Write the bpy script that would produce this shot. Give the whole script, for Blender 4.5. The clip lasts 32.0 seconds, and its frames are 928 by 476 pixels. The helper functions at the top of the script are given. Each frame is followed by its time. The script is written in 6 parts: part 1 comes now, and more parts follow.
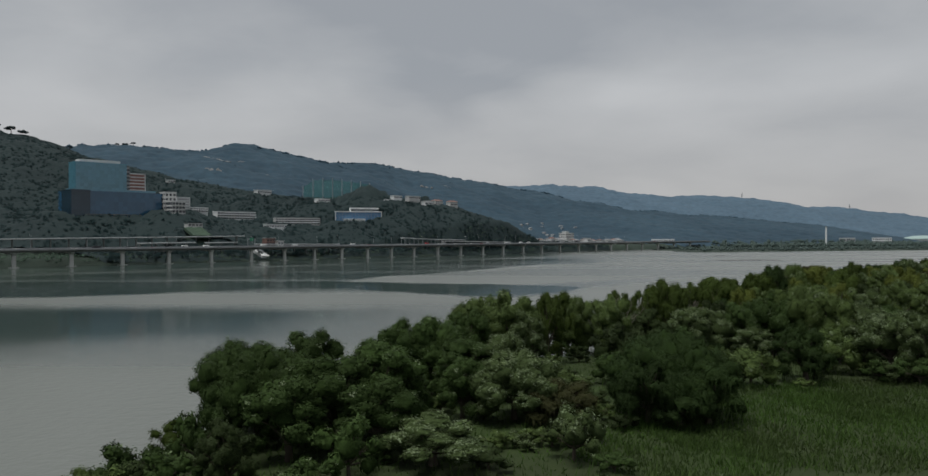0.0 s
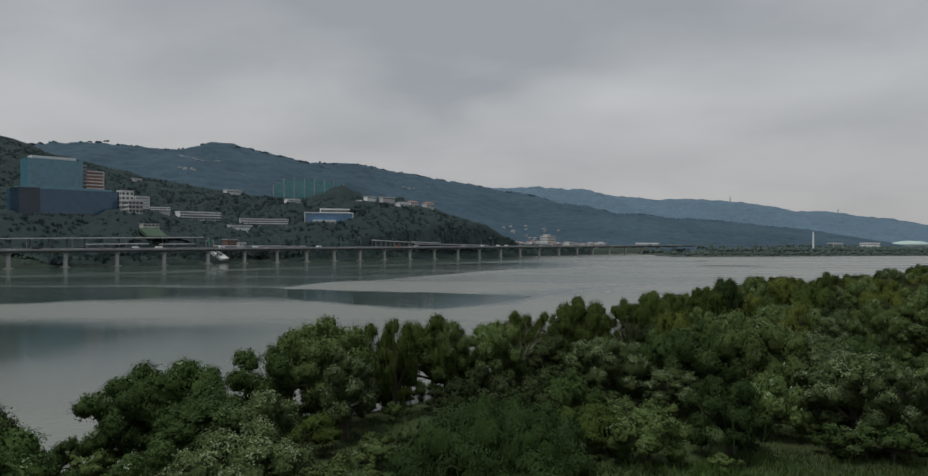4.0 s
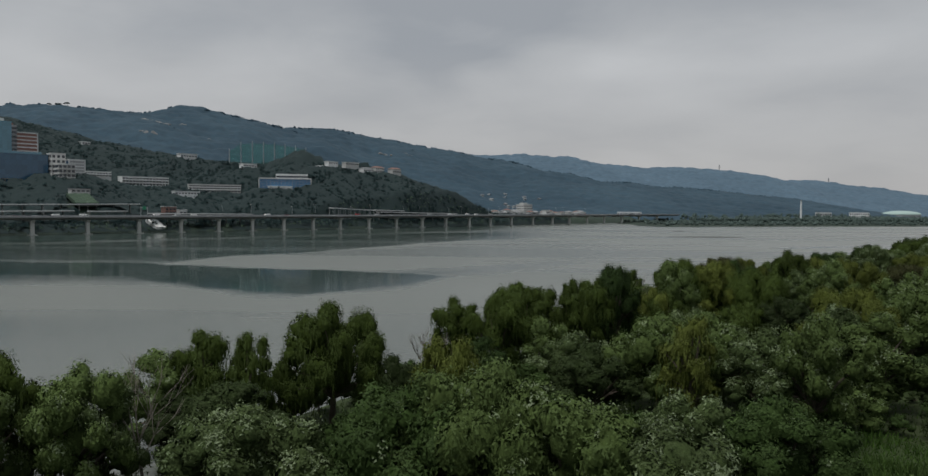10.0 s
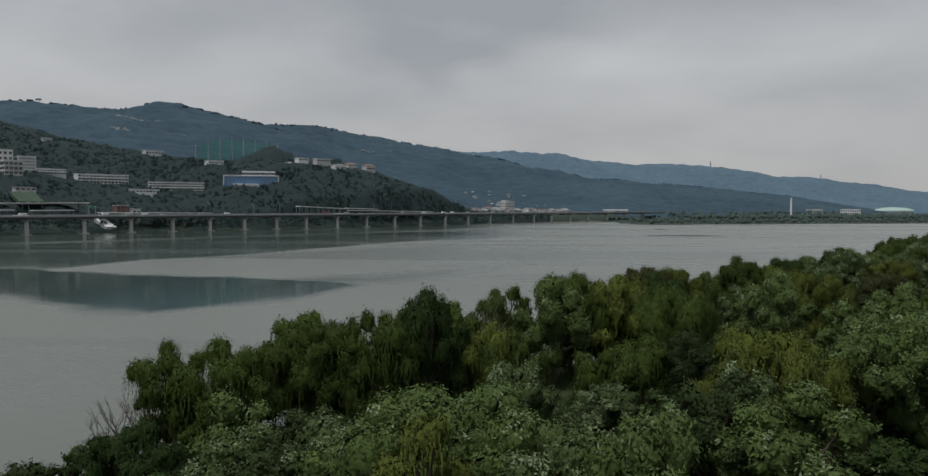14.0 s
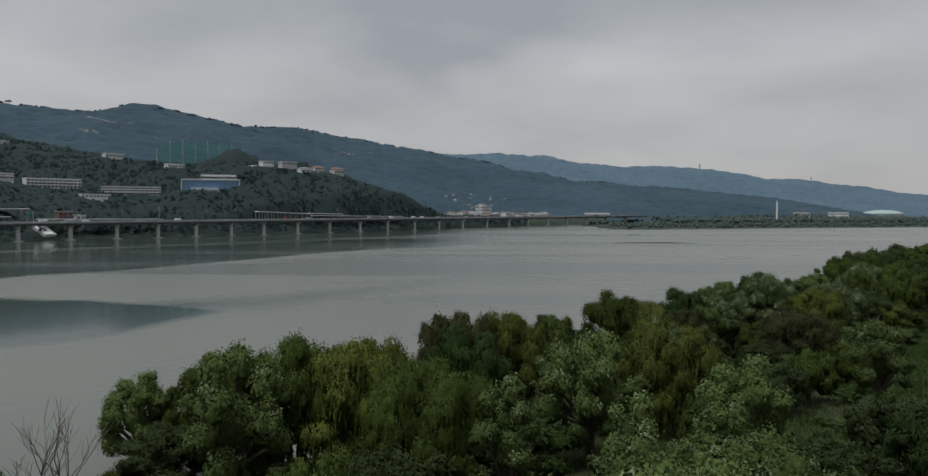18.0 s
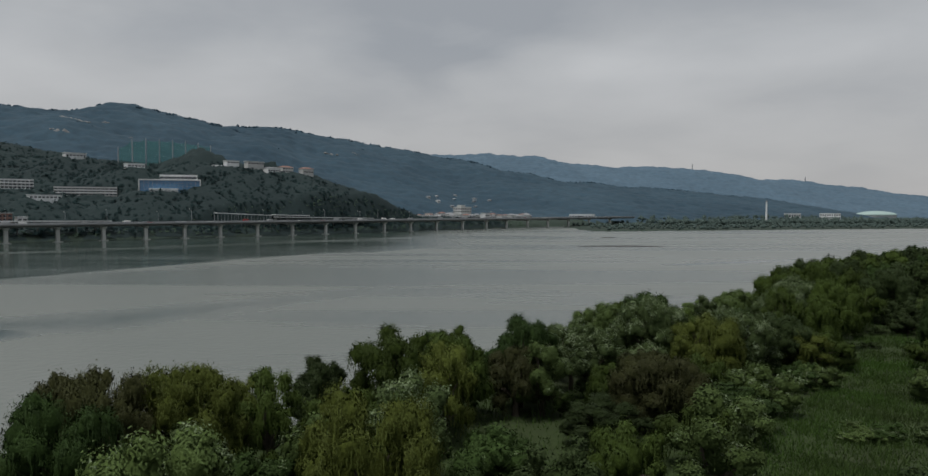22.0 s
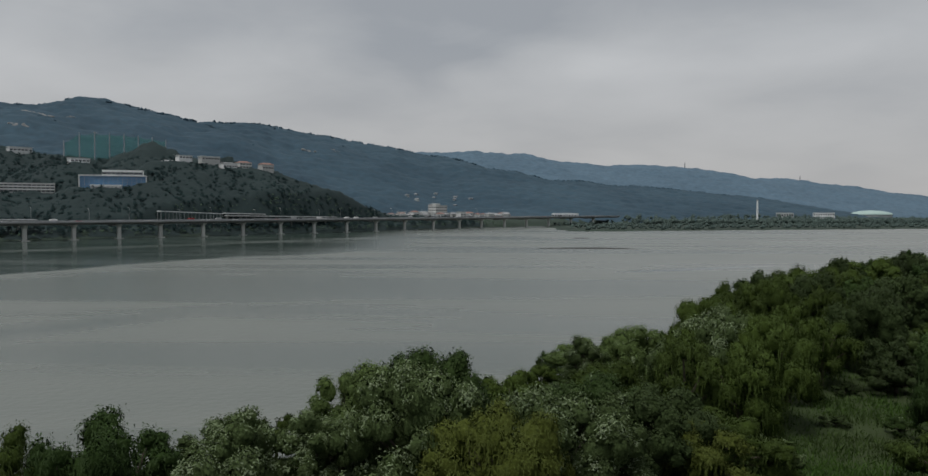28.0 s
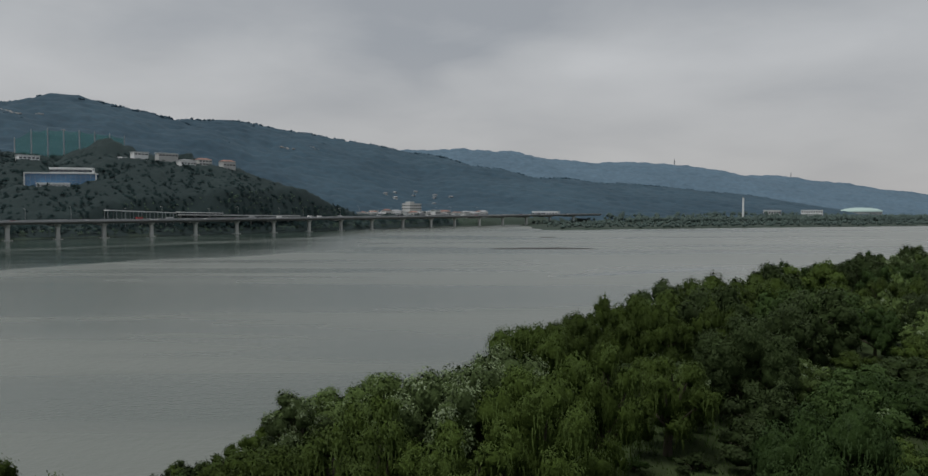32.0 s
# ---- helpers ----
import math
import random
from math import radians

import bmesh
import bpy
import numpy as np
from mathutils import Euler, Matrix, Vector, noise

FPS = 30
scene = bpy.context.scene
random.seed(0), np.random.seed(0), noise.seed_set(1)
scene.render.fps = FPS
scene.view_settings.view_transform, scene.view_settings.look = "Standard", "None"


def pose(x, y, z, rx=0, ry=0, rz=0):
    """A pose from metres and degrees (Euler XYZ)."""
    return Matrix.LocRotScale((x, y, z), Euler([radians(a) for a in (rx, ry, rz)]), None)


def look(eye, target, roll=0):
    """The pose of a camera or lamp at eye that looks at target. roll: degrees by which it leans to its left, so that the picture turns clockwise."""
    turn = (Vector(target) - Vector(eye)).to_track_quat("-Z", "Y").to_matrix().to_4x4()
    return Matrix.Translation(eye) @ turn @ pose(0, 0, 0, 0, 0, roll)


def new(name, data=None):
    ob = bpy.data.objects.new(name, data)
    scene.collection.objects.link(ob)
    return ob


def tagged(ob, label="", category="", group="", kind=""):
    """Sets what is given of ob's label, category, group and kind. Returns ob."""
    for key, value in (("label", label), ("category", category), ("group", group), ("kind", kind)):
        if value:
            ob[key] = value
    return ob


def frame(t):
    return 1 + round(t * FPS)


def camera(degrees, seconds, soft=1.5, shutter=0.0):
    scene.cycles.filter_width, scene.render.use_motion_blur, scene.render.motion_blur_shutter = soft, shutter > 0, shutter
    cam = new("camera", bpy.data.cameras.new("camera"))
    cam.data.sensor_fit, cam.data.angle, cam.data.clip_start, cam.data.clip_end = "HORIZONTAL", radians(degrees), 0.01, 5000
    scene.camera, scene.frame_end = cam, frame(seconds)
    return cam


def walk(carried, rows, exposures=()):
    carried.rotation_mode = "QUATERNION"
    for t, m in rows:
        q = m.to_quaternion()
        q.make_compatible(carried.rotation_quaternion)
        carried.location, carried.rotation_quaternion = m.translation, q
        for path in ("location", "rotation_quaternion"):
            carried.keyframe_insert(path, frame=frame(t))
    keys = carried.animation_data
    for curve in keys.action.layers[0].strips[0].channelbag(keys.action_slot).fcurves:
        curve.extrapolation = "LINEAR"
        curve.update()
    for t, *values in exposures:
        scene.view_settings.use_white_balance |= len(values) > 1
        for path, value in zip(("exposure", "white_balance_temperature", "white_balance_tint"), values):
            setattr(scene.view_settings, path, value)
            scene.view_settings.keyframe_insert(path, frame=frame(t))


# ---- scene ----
cam = camera(64.0, 32.0, soft=1.45)
PATH = [
    (0, (-27.35, -44.16, 21.59), (-28.68, 55.83, 21.48), -0.14),
    (0.5, (-24.66, -40.39, 21.72), (-25.92, 59.60, 21.55), -0.06),
    (1, (-21.80, -36.70, 21.83), (-22.93, 63.29, 21.61), -0.01),
    (1.5, (-18.73, -33.01, 21.93), (-19.70, 66.99, 21.64), -0.03),
    (2, (-15.57, -29.11, 22.00), (-16.49, 70.89, 21.77), 0.03),
    (2.5, (-12.88, -25.05, 22.06), (-13.66, 74.95, 22.02), 0.07),
    (3, (-10.83, -20.84, 22.09), (-11.45, 79.16, 22.21), 0.11),
    (3.5, (-9.11, -16.55, 22.13), (-9.48, 83.45, 22.37), 0.14),
    (5.5, (0.00, 0.00, 22.19), (0.00, 100.00, 22.14), 0.38),
    (6, (2.05, 4.25, 22.21), (2.16, 104.25, 22.22), 0.37),
    (6.5, (3.92, 8.67, 22.23), (4.24, 108.67, 22.29), 0.37),
    (7, (5.99, 12.99, 22.22), (6.35, 112.99, 22.13), 0.47),
    (7.5, (8.55, 17.34, 22.18), (8.99, 117.34, 21.14), 0.55),
    (8, (11.34, 21.57, 22.15), (11.86, 121.49, 18.33), 0.53),
    (8.5, (14.45, 25.65, 22.19), (15.05, 125.57, 18.18), 0.48),
    (9, (17.58, 29.67, 22.18), (18.21, 129.59, 18.17), 0.46),
    (9.5, (20.86, 33.78, 22.14), (21.61, 133.69, 18.05), 0.44),
    (10, (23.97, 37.83, 22.11), (24.70, 137.75, 18.05), 0.43),
    (10.5, (26.59, 42.01, 22.16), (27.42, 141.93, 18.23), 0.44),
    (11, (28.79, 46.23, 22.18), (29.81, 146.15, 18.32), 0.43),
    (11.5, (31.26, 50.56, 22.17), (32.31, 150.48, 18.16), 0.49),
    (12, (34.02, 54.76, 22.11), (35.11, 154.67, 18.01), 0.50),
    (12.5, (37.05, 58.84, 22.15), (38.20, 158.75, 17.96), 0.45),
    (13, (40.14, 62.82, 22.13), (41.37, 162.72, 17.87), 0.39),
    (13.5, (43.44, 66.63, 22.09), (44.70, 166.53, 17.76), 0.30),
    (15.5, (57.13, 80.55, 22.13), (58.72, 180.44, 17.84), 0.12),
    (16, (60.82, 84.16, 22.12), (62.47, 184.07, 18.04), 0.07),
    (16.5, (64.58, 87.76, 22.16), (66.28, 187.67, 18.08), 0.08),
    (17, (68.36, 91.33, 22.79), (70.15, 191.23, 18.65), 0.10),
    (17.5, (72.10, 94.90, 24.04), (73.94, 194.79, 19.93), 0.15),
    (18, (75.79, 98.34, 25.03), (77.68, 198.24, 20.97), 0.18),
    (18.5, (79.50, 101.82, 25.33), (81.43, 201.73, 21.33), 0.17),
    (19, (83.25, 105.31, 25.24), (85.23, 205.21, 21.22), 0.14),
    (19.5, (87.06, 108.86, 25.19), (89.11, 208.76, 21.07), 0.12),
    (20, (90.96, 112.46, 25.20), (93.05, 212.35, 20.97), 0.09),
    (20.5, (94.84, 115.94, 25.23), (96.96, 215.83, 20.94), 0.11),
    (21, (98.65, 119.50, 25.24), (100.74, 219.38, 21.00), 0.16),
    (21.5, (102.08, 123.44, 25.30), (104.13, 223.33, 21.21), 0.14),
    (22, (104.95, 127.60, 25.32), (106.98, 227.50, 21.40), 0.15),
    (22.5, (107.16, 131.90, 25.33), (109.24, 231.81, 21.55), 0.16),
    (23, (108.88, 136.34, 25.29), (110.99, 236.25, 21.66), 0.18),
    (23.5, (110.43, 140.77, 25.22), (112.59, 240.68, 21.63), 0.17),
    (24, (112.36, 145.15, 25.16), (114.46, 245.06, 21.43), 0.24),
    (24.5, (114.65, 149.43, 25.07), (116.73, 249.33, 21.19), 0.34),
    (25, (117.27, 153.60, 25.00), (119.32, 253.50, 21.03), 0.36),
    (25.5, (120.14, 157.52, 24.96), (122.19, 257.42, 20.94), 0.36),
    (27.5, (132.45, 171.70, 24.82), (134.75, 271.59, 20.82), 0.27),
    (28, (135.93, 175.40, 24.79), (138.30, 275.29, 20.74), 0.24),
    (28.5, (139.59, 179.17, 24.73), (142.00, 279.06, 20.65), 0.21),
    (29, (143.22, 182.99, 24.67), (145.67, 282.88, 20.54), 0.17),
    (29.5, (146.77, 186.55, 24.61), (149.29, 286.43, 20.49), 0.17),
    (30, (150.18, 189.87, 24.60), (152.73, 289.75, 20.48), 0.15),
    (30.5, (153.67, 193.28, 24.61), (156.32, 293.16, 20.48), 0.13),
    (31, (157.28, 196.79, 24.57), (159.95, 296.66, 20.41), 0.11),
    (31.5, (160.88, 200.29, 24.49), (163.66, 300.17, 20.31), 0.10),
    (32, (164.50, 203.74, 24.49), (167.34, 303.61, 20.23), 0.07),
]
walk(cam, [(t, look(e, g, r)) for t, e, g, r in PATH])


# ---------------------------------------------------------------- world and light
def node(nt, kind, **values):
    n = nt.nodes.new(kind)
    for key, value in values.items():
        n.inputs[key].default_value = value
    return n


def make_world():
    world = bpy.data.worlds.new("overcast_sky")
    scene.world = world
    world.use_nodes = True
    nt = world.node_tree
    nt.nodes.clear()
    out = nt.nodes.new("ShaderNodeOutputWorld")
    back = node(nt, "ShaderNodeBackground", Strength=1.20)
    sky = nt.nodes.new("ShaderNodeTexSky")
    sky.sky_type, sky.sun_disc = "NISHITA", False
    sky.sun_elevation, sky.sun_rotation = radians(SUN_UP), radians(SUN_TURN)
    dim = nt.nodes.new("ShaderNodeVectorMath")
    dim.operation = "SCALE"
    dim.inputs["Scale"].default_value = 0.05
    nt.links.new(sky.outputs[0], dim.inputs[0])
    # cloud deck: directions laid onto a flat layer
    coord = nt.nodes.new("ShaderNodeTexCoord")
    sep = nt.nodes.new("ShaderNodeSeparateXYZ")
    nt.links.new(coord.outputs["Generated"], sep.inputs[0])
    lift = nt.nodes.new("ShaderNodeMath")
    lift.operation = "MAXIMUM"
    nt.links.new(sep.outputs["Z"], lift.inputs[0])
    lift.inputs[1].default_value = 0.0
    add = nt.nodes.new("ShaderNodeMath")
    add.operation = "ADD"
    nt.links.new(lift.outputs[0], add.inputs[0])
    add.inputs[1].default_value = 0.22
    flat = []
    for axis in "XY":
        div = nt.nodes.new("ShaderNodeMath")
        div.operation = "DIVIDE"
        nt.links.new(sep.outputs[axis], div.inputs[0])
        nt.links.new(add.outputs[0], div.inputs[1])
        flat.append(div)
    comb = nt.nodes.new("ShaderNodeCombineXYZ")
    nt.links.new(flat[0].outputs[0], comb.inputs[0])
    nt.links.new(flat[1].outputs[0], comb.inputs[1])
    comb.inputs[2].default_value = CLOUD_SEED
    big = node(nt, "ShaderNodeTexNoise", Scale=0.75, Detail=2.5, Roughness=0.5, Distortion=0.3)
    fine = node(nt, "ShaderNodeTexNoise", Scale=3.0, Detail=4.0, Roughness=0.55, Distortion=0.3)
    nt.links.new(comb.outputs[0], big.inputs["Vector"])
    nt.links.new(comb.outputs[0], fine.inputs["Vector"])
    mix = nt.nodes.new("ShaderNodeMath")
    mix.operation = "MULTIPLY_ADD"
    nt.links.new(fine.outputs["Fac"], mix.inputs[0])
    mix.inputs[1].default_value = 0.20
    nt.links.new(big.outputs["Fac"], mix.inputs[2])
    ramp = nt.nodes.new("ShaderNodeValToRGB")
    ramp.color_ramp.elements[0].position, ramp.color_ramp.elements[0].color = 0.49, (0.275, 0.293, 0.316, 1)
    ramp.color_ramp.elements[1].position, ramp.color_ramp.elements[1].color = 0.84, (0.455, 0.466, 0.478, 1)
    mid = ramp.color_ramp.elements.new(0.64)
    mid.color = (0.365, 0.378, 0.392, 1)
    nt.links.new(mix.outputs[0], ramp.inputs[0])
    # thicker, slightly warm air low over the horizon
    low = nt.nodes.new("ShaderNodeMapRange")
    low.inputs["From Min"].default_value, low.inputs["From Max"].default_value = 0.0, 0.21
    low.inputs["To Min"].default_value, low.inputs["To Max"].default_value = 0.8, 0.0
    nt.links.new(sep.outputs["Z"], low.inputs["Value"])
    warm = nt.nodes.new("ShaderNodeMix")
    warm.data_type = "RGBA"
    nt.links.new(low.outputs[0], warm.inputs["Factor"])
    nt.links.new(ramp.outputs[0], warm.inputs["A"])
    warm.inputs["B"].default_value = (0.384, 0.375, 0.371, 1)
    total = nt.nodes.new("ShaderNodeMix")
    total.data_type = "RGBA"
    total.inputs["Factor"].default_value = 0.93
    nt.links.new(dim.outputs[0], total.inputs["A"])
    nt.links.new(warm.outputs["Result"], total.inputs["B"])
    nt.links.new(total.outputs["Result"], back.inputs["Color"])
    nt.links.new(back.outputs[0], out.inputs[0])


SUN_UP, SUN_TURN, CLOUD_SEED = 72.0, 235.0, 11.4
make_world()
sun = new("sun", bpy.data.lights.new("sun", "SUN"))
sun.data.energy, sun.data.angle, sun.data.color = 2.8, radians(22), (1.0, 0.97, 0.93)
sun.matrix_world = look((0, 0, 0), (-math.sin(radians(SUN_TURN)) * math.cos(radians(SUN_UP)),
                                   -math.cos(radians(SUN_TURN)) * math.cos(radians(SUN_UP)), -math.sin(radians(SUN_UP))))


# ---------------------------------------------------------------- materials
def material(name, base, rough=0.8, metal=0.0, vary=0.25, scale=1.0, fine=0.15, bump=0.0, per_object=0.0, per_piece=0.0,
             alt=None, spec=0.3, through_light=0.0):
    """A surface with large and small variation of its colour; alt: the colour of its stains or second tint."""
    m = bpy.data.materials.new(name)
    m.use_nodes = True
    nt = m.node_tree
    bsdf = nt.nodes["Principled BSDF"]
    bsdf.inputs["Roughness"].default_value = rough
    bsdf.inputs["Metallic"].default_value = metal
    bsdf.inputs["Specular IOR Level"].default_value = spec
    coord = nt.nodes.new("ShaderNodeTexCoord")
    large = node(nt, "ShaderNodeTexNoise", Scale=0.35 * scale, Detail=4.0)
    small = node(nt, "ShaderNodeTexNoise", Scale=6.0 * scale, Detail=3.0)
    for n in (large, small):
        nt.links.new(coord.outputs["Object"], n.inputs["Vector"])
    mixed = nt.nodes.new("ShaderNodeMix")
    mixed.data_type = "RGBA"
    mixed.inputs["A"].default_value = (*base, 1)
    mixed.inputs["B"].default_value = (*(alt or [c * 0.55 for c in base]), 1)
    span = nt.nodes.new("ShaderNodeMapRange")
    span.inputs["From Min"].default_value, span.inputs["From Max"].default_value = 0.35, 0.7
    span.inputs["To Max"].default_value = vary * 2
    nt.links.new(large.outputs["Fac"], span.inputs["Value"])
    nt.links.new(span.outputs[0], mixed.inputs["Factor"])
    value = nt.nodes.new("ShaderNodeMapRange")
    value.inputs["To Min"].default_value, value.inputs["To Max"].default_value = 1 - fine, 1 + fine
    nt.links.new(small.outputs["Fac"], value.inputs["Value"])
    level = value.outputs[0]
    for amount, source in ((per_object, "ShaderNodeObjectInfo"), (per_piece, "ShaderNodeNewGeometry")):
        if amount:
            info = nt.nodes.new(source)
            r = nt.nodes.new("ShaderNodeMapRange")
            r.inputs["To Min"].default_value, r.inputs["To Max"].default_value = 1 - amount, 1 + amount
            nt.links.new(info.outputs["Random" if source.endswith("Info") else "Random Per Island"], r.inputs["Value"])
            mul = nt.nodes.new("ShaderNodeMath")
            mul.operation = "MULTIPLY"
            nt.links.new(level, mul.inputs[0])
            nt.links.new(r.outputs[0], mul.inputs[1])
            level = mul.outputs[0]
    tint = nt.nodes.new("ShaderNodeVectorMath")
    tint.operation = "SCALE"
    nt.links.new(mixed.outputs["Result"], tint.inputs[0])
    nt.links.new(level, tint.inputs["Scale"])
    nt.links.new(tint.outputs[0], bsdf.inputs["Base Color"])
    if bump:
        b = node(nt, "ShaderNodeBump", Strength=bump, Distance=0.1)
        nt.links.new(small.outputs["Fac"], b.inputs["Height"])
        nt.links.new(b.outputs[0], bsdf.inputs["Normal"])
    if through_light:
        glow = nt.nodes.new("ShaderNodeBsdfTranslucent")
        nt.links.new(tint.outputs[0], glow.inputs["Color"])
        both = nt.nodes.new("ShaderNodeMixShader")
        both.inputs[0].default_value = through_light
        nt.links.new(bsdf.outputs[0], both.inputs[1])
        nt.links.new(glow.outputs[0], both.inputs[2])
        nt.links.new(both.outputs[0], nt.nodes["Material Output"].inputs[0])
    return m


LEAF = {
    "sage": material("willow_leaves_sage", (0.071, 0.106, 0.033), 0.7, alt=(0.055, 0.085, 0.025), vary=0.5, scale=0.5, per_object=0.25, per_piece=0.08, spec=0.1, through_light=0.15),
    "silver": material("willow_leaves_silver", (0.059, 0.083, 0.032), 0.7, alt=(0.045, 0.068, 0.024), vary=0.5, scale=0.8, per_object=0.2, per_piece=0.12, spec=0.1, through_light=0.12),
    "weep": material("weeping_willow_leaves", (0.041, 0.063, 0.014), 0.7, alt=(0.031, 0.049, 0.010), vary=0.5, scale=0.6, per_object=0.3, per_piece=0.08, spec=0.1, through_light=0.15),
    "olive": material("yellow_green_willow_leaves", (0.073, 0.092, 0.020), 0.7, alt=(0.059, 0.076, 0.015), vary=0.45, scale=0.6, per_object=0.2, per_piece=0.10, spec=0.1, through_light=0.15),
    "dark": material("dark_tree_leaves", (0.029, 0.044, 0.015), 0.7, alt=(0.022, 0.034, 0.012), vary=0.4, scale=0.6, per_object=0.25, per_piece=0.10, spec=0.1, through_light=0.12),
    "moss": material("deep_green_willow_leaves", (0.037, 0.063, 0.018), 0.7, alt=(0.029, 0.051, 0.014), vary=0.5, scale=0.5, per_object=0.25, per_piece=0.08, spec=0.1, through_light=0.15),
    "deep": material("dark_weeping_willow_leaves", (0.024, 0.044, 0.012), 0.7, alt=(0.018, 0.034, 0.010), vary=0.5, scale=0.6, per_object=0.2, per_piece=0.08, spec=0.1, through_light=0.15),
    "brown": material("browning_willow_leaves", (0.038, 0.040, 0.016), 0.7, alt=(0.029, 0.034, 0.012), vary=0.5, scale=0.6, per_object=0.2, per_piece=0.14, spec=0.1, through_light=0.12),
}
# darker copies of the leaf colours: shade inside the crowns, painted in
SHADE = {k: material("shaded_inner_foliage_" + k, c, 0.95, vary=0.4, scale=0.9, fine=0.5, bump=0.8, per_object=0.2, per_piece=0.12, spec=0.05) for k, c in
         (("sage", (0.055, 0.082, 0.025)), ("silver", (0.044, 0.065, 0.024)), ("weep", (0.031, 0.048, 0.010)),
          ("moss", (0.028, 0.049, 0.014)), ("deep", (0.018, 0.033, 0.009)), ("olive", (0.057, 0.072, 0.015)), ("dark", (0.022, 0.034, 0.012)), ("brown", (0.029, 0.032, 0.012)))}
# pale silvery leaf tips that double as a painted highlight on the lobe tops
TIPS = material("pale_top_lit_leaf_tips", (0.125, 0.165, 0.086), 0.6, alt=(0.090, 0.124, 0.058), vary=0.4, scale=0.8, per_object=0.15, per_piece=0.2, through_light=0.1)
BARK = material("willow_bark", (0.075, 0.062, 0.048), 0.9, vary=0.4, scale=1.5, bump=0.5)
DEADWOOD = material("grey_dead_wood", (0.20, 0.18, 0.155), 0.9, vary=0.4, scale=1.5, bump=0.4)
# far grass dulled in its base colour to stand for haze
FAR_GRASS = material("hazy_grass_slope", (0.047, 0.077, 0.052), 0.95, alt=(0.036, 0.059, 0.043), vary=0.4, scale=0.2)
MEADOW = material("meadow_grass_ground", (0.022, 0.040, 0.008), 0.95, alt=(0.020, 0.027, 0.009), vary=0.5, scale=0.12, fine=0.35, bump=0.6)
BLADES = material("grass_blades", (0.048, 0.102, 0.015), 0.8, alt=(0.038, 0.056, 0.016), vary=0.5, scale=0.15, per_piece=0.35, through_light=0.25)
SOIL = material("bank_forest_floor", (0.021, 0.036, 0.026), 0.95, vary=0.4, scale=0.05, fine=0.3)
# hillside green pushed towards blue: haze put into the base colour
WOOD_NEAR = material("hazed_hillside_foliage", (0.0100, 0.0218, 0.0226), 0.9, alt=(0.0082, 0.0184, 0.0196), vary=0.5, scale=0.05, fine=0.3, bump=0.15)
CROWN_NEAR = material("hazed_hillside_crowns", (0.0100, 0.0218, 0.0226), 0.9, alt=(0.0082, 0.0184, 0.0196), vary=0.5, scale=0.05, fine=0.3, per_piece=0.18, spec=0.1)
# mountain foliage painted bluer and paler with distance, as haze
WOOD_RIDGE = material("hazed_mountain_foliage", (0.028, 0.057, 0.080), 0.95, alt=(0.0185, 0.042, 0.062), vary=0.6, scale=0.014, fine=0.42, per_piece=0.05)
WOOD_FAR = material("hazed_distant_ridge_foliage", (0.068, 0.113, 0.154), 0.95, alt=(0.058, 0.098, 0.135), vary=0.5, scale=0.014, fine=0.42, per_piece=0.04)
CONCRETE = material("weathered_concrete", (0.165, 0.175, 0.168), 0.85, alt=(0.105, 0.112, 0.105), vary=0.4, scale=0.4, per_object=0.08, bump=0.1)
PIER = material("pale_pier_concrete", (0.47, 0.48, 0.46), 0.85, alt=(0.33, 0.34, 0.32), vary=0.35, scale=0.4, per_object=0.08, bump=0.1)
# scrub colour greyed and lifted as painted haze
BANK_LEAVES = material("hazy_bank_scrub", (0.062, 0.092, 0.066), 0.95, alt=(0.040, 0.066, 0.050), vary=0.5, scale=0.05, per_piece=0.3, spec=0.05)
ASPHALT = material("road_asphalt", (0.055, 0.056, 0.058), 0.9, vary=0.2, scale=0.3)
STEEL = material("galvanised_steel", (0.32, 0.34, 0.35), 0.5, metal=0.4, vary=0.2)
# white and cream walls cooled slightly in colour for the haze
WHITE = material("hazed_white_wall_paint", (0.68, 0.70, 0.70), 0.7, alt=(0.50, 0.515, 0.51), vary=0.3, scale=0.3, per_object=0.12)
CREAM = material("hazed_cream_render", (0.50, 0.51, 0.50), 0.8, alt=(0.38, 0.39, 0.38), vary=0.3, scale=0.3, per_object=0.15)
GREY_WALL = material("grey_wall_panel", (0.33, 0.34, 0.35), 0.7, vary=0.25, scale=0.3, per_object=0.1)
BRICK = material("red_brick_cladding", (0.27, 0.145, 0.120), 0.85, alt=(0.22, 0.12, 0.10), vary=0.3, scale=0.5)
ROOF_RED = material("red_tile_roof", (0.21, 0.125, 0.105), 0.85, vary=0.3, scale=1.0)
ROOF_GREY = material("grey_roof_sheet", (0.24, 0.25, 0.26), 0.7, vary=0.3, scale=0.4)
TEAL = material("teal_curtain_glass", (0.060, 0.185, 0.250), 0.12, vary=0.35, scale=0.06, alt=(0.100, 0.225, 0.275), spec=0.8, per_object=0.10)
NAVY = material("navy_curtain_glass", (0.022, 0.085, 0.160), 0.15, vary=0.3, scale=0.06, alt=(0.036, 0.098, 0.150), spec=0.7, per_object=0.12)
DEEP_NAVY = material("dark_navy_glass", (0.012, 0.034, 0.055), 0.15, vary=0.3, scale=0.06, alt=(0.02, 0.048, 0.07), spec=0.6, per_object=0.12)
BLUE = material("blue_curtain_glass", (0.060, 0.165, 0.300), 0.15, vary=0.25, scale=0.1, alt=(0.085, 0.200, 0.330), spec=0.7, per_object=0.10)
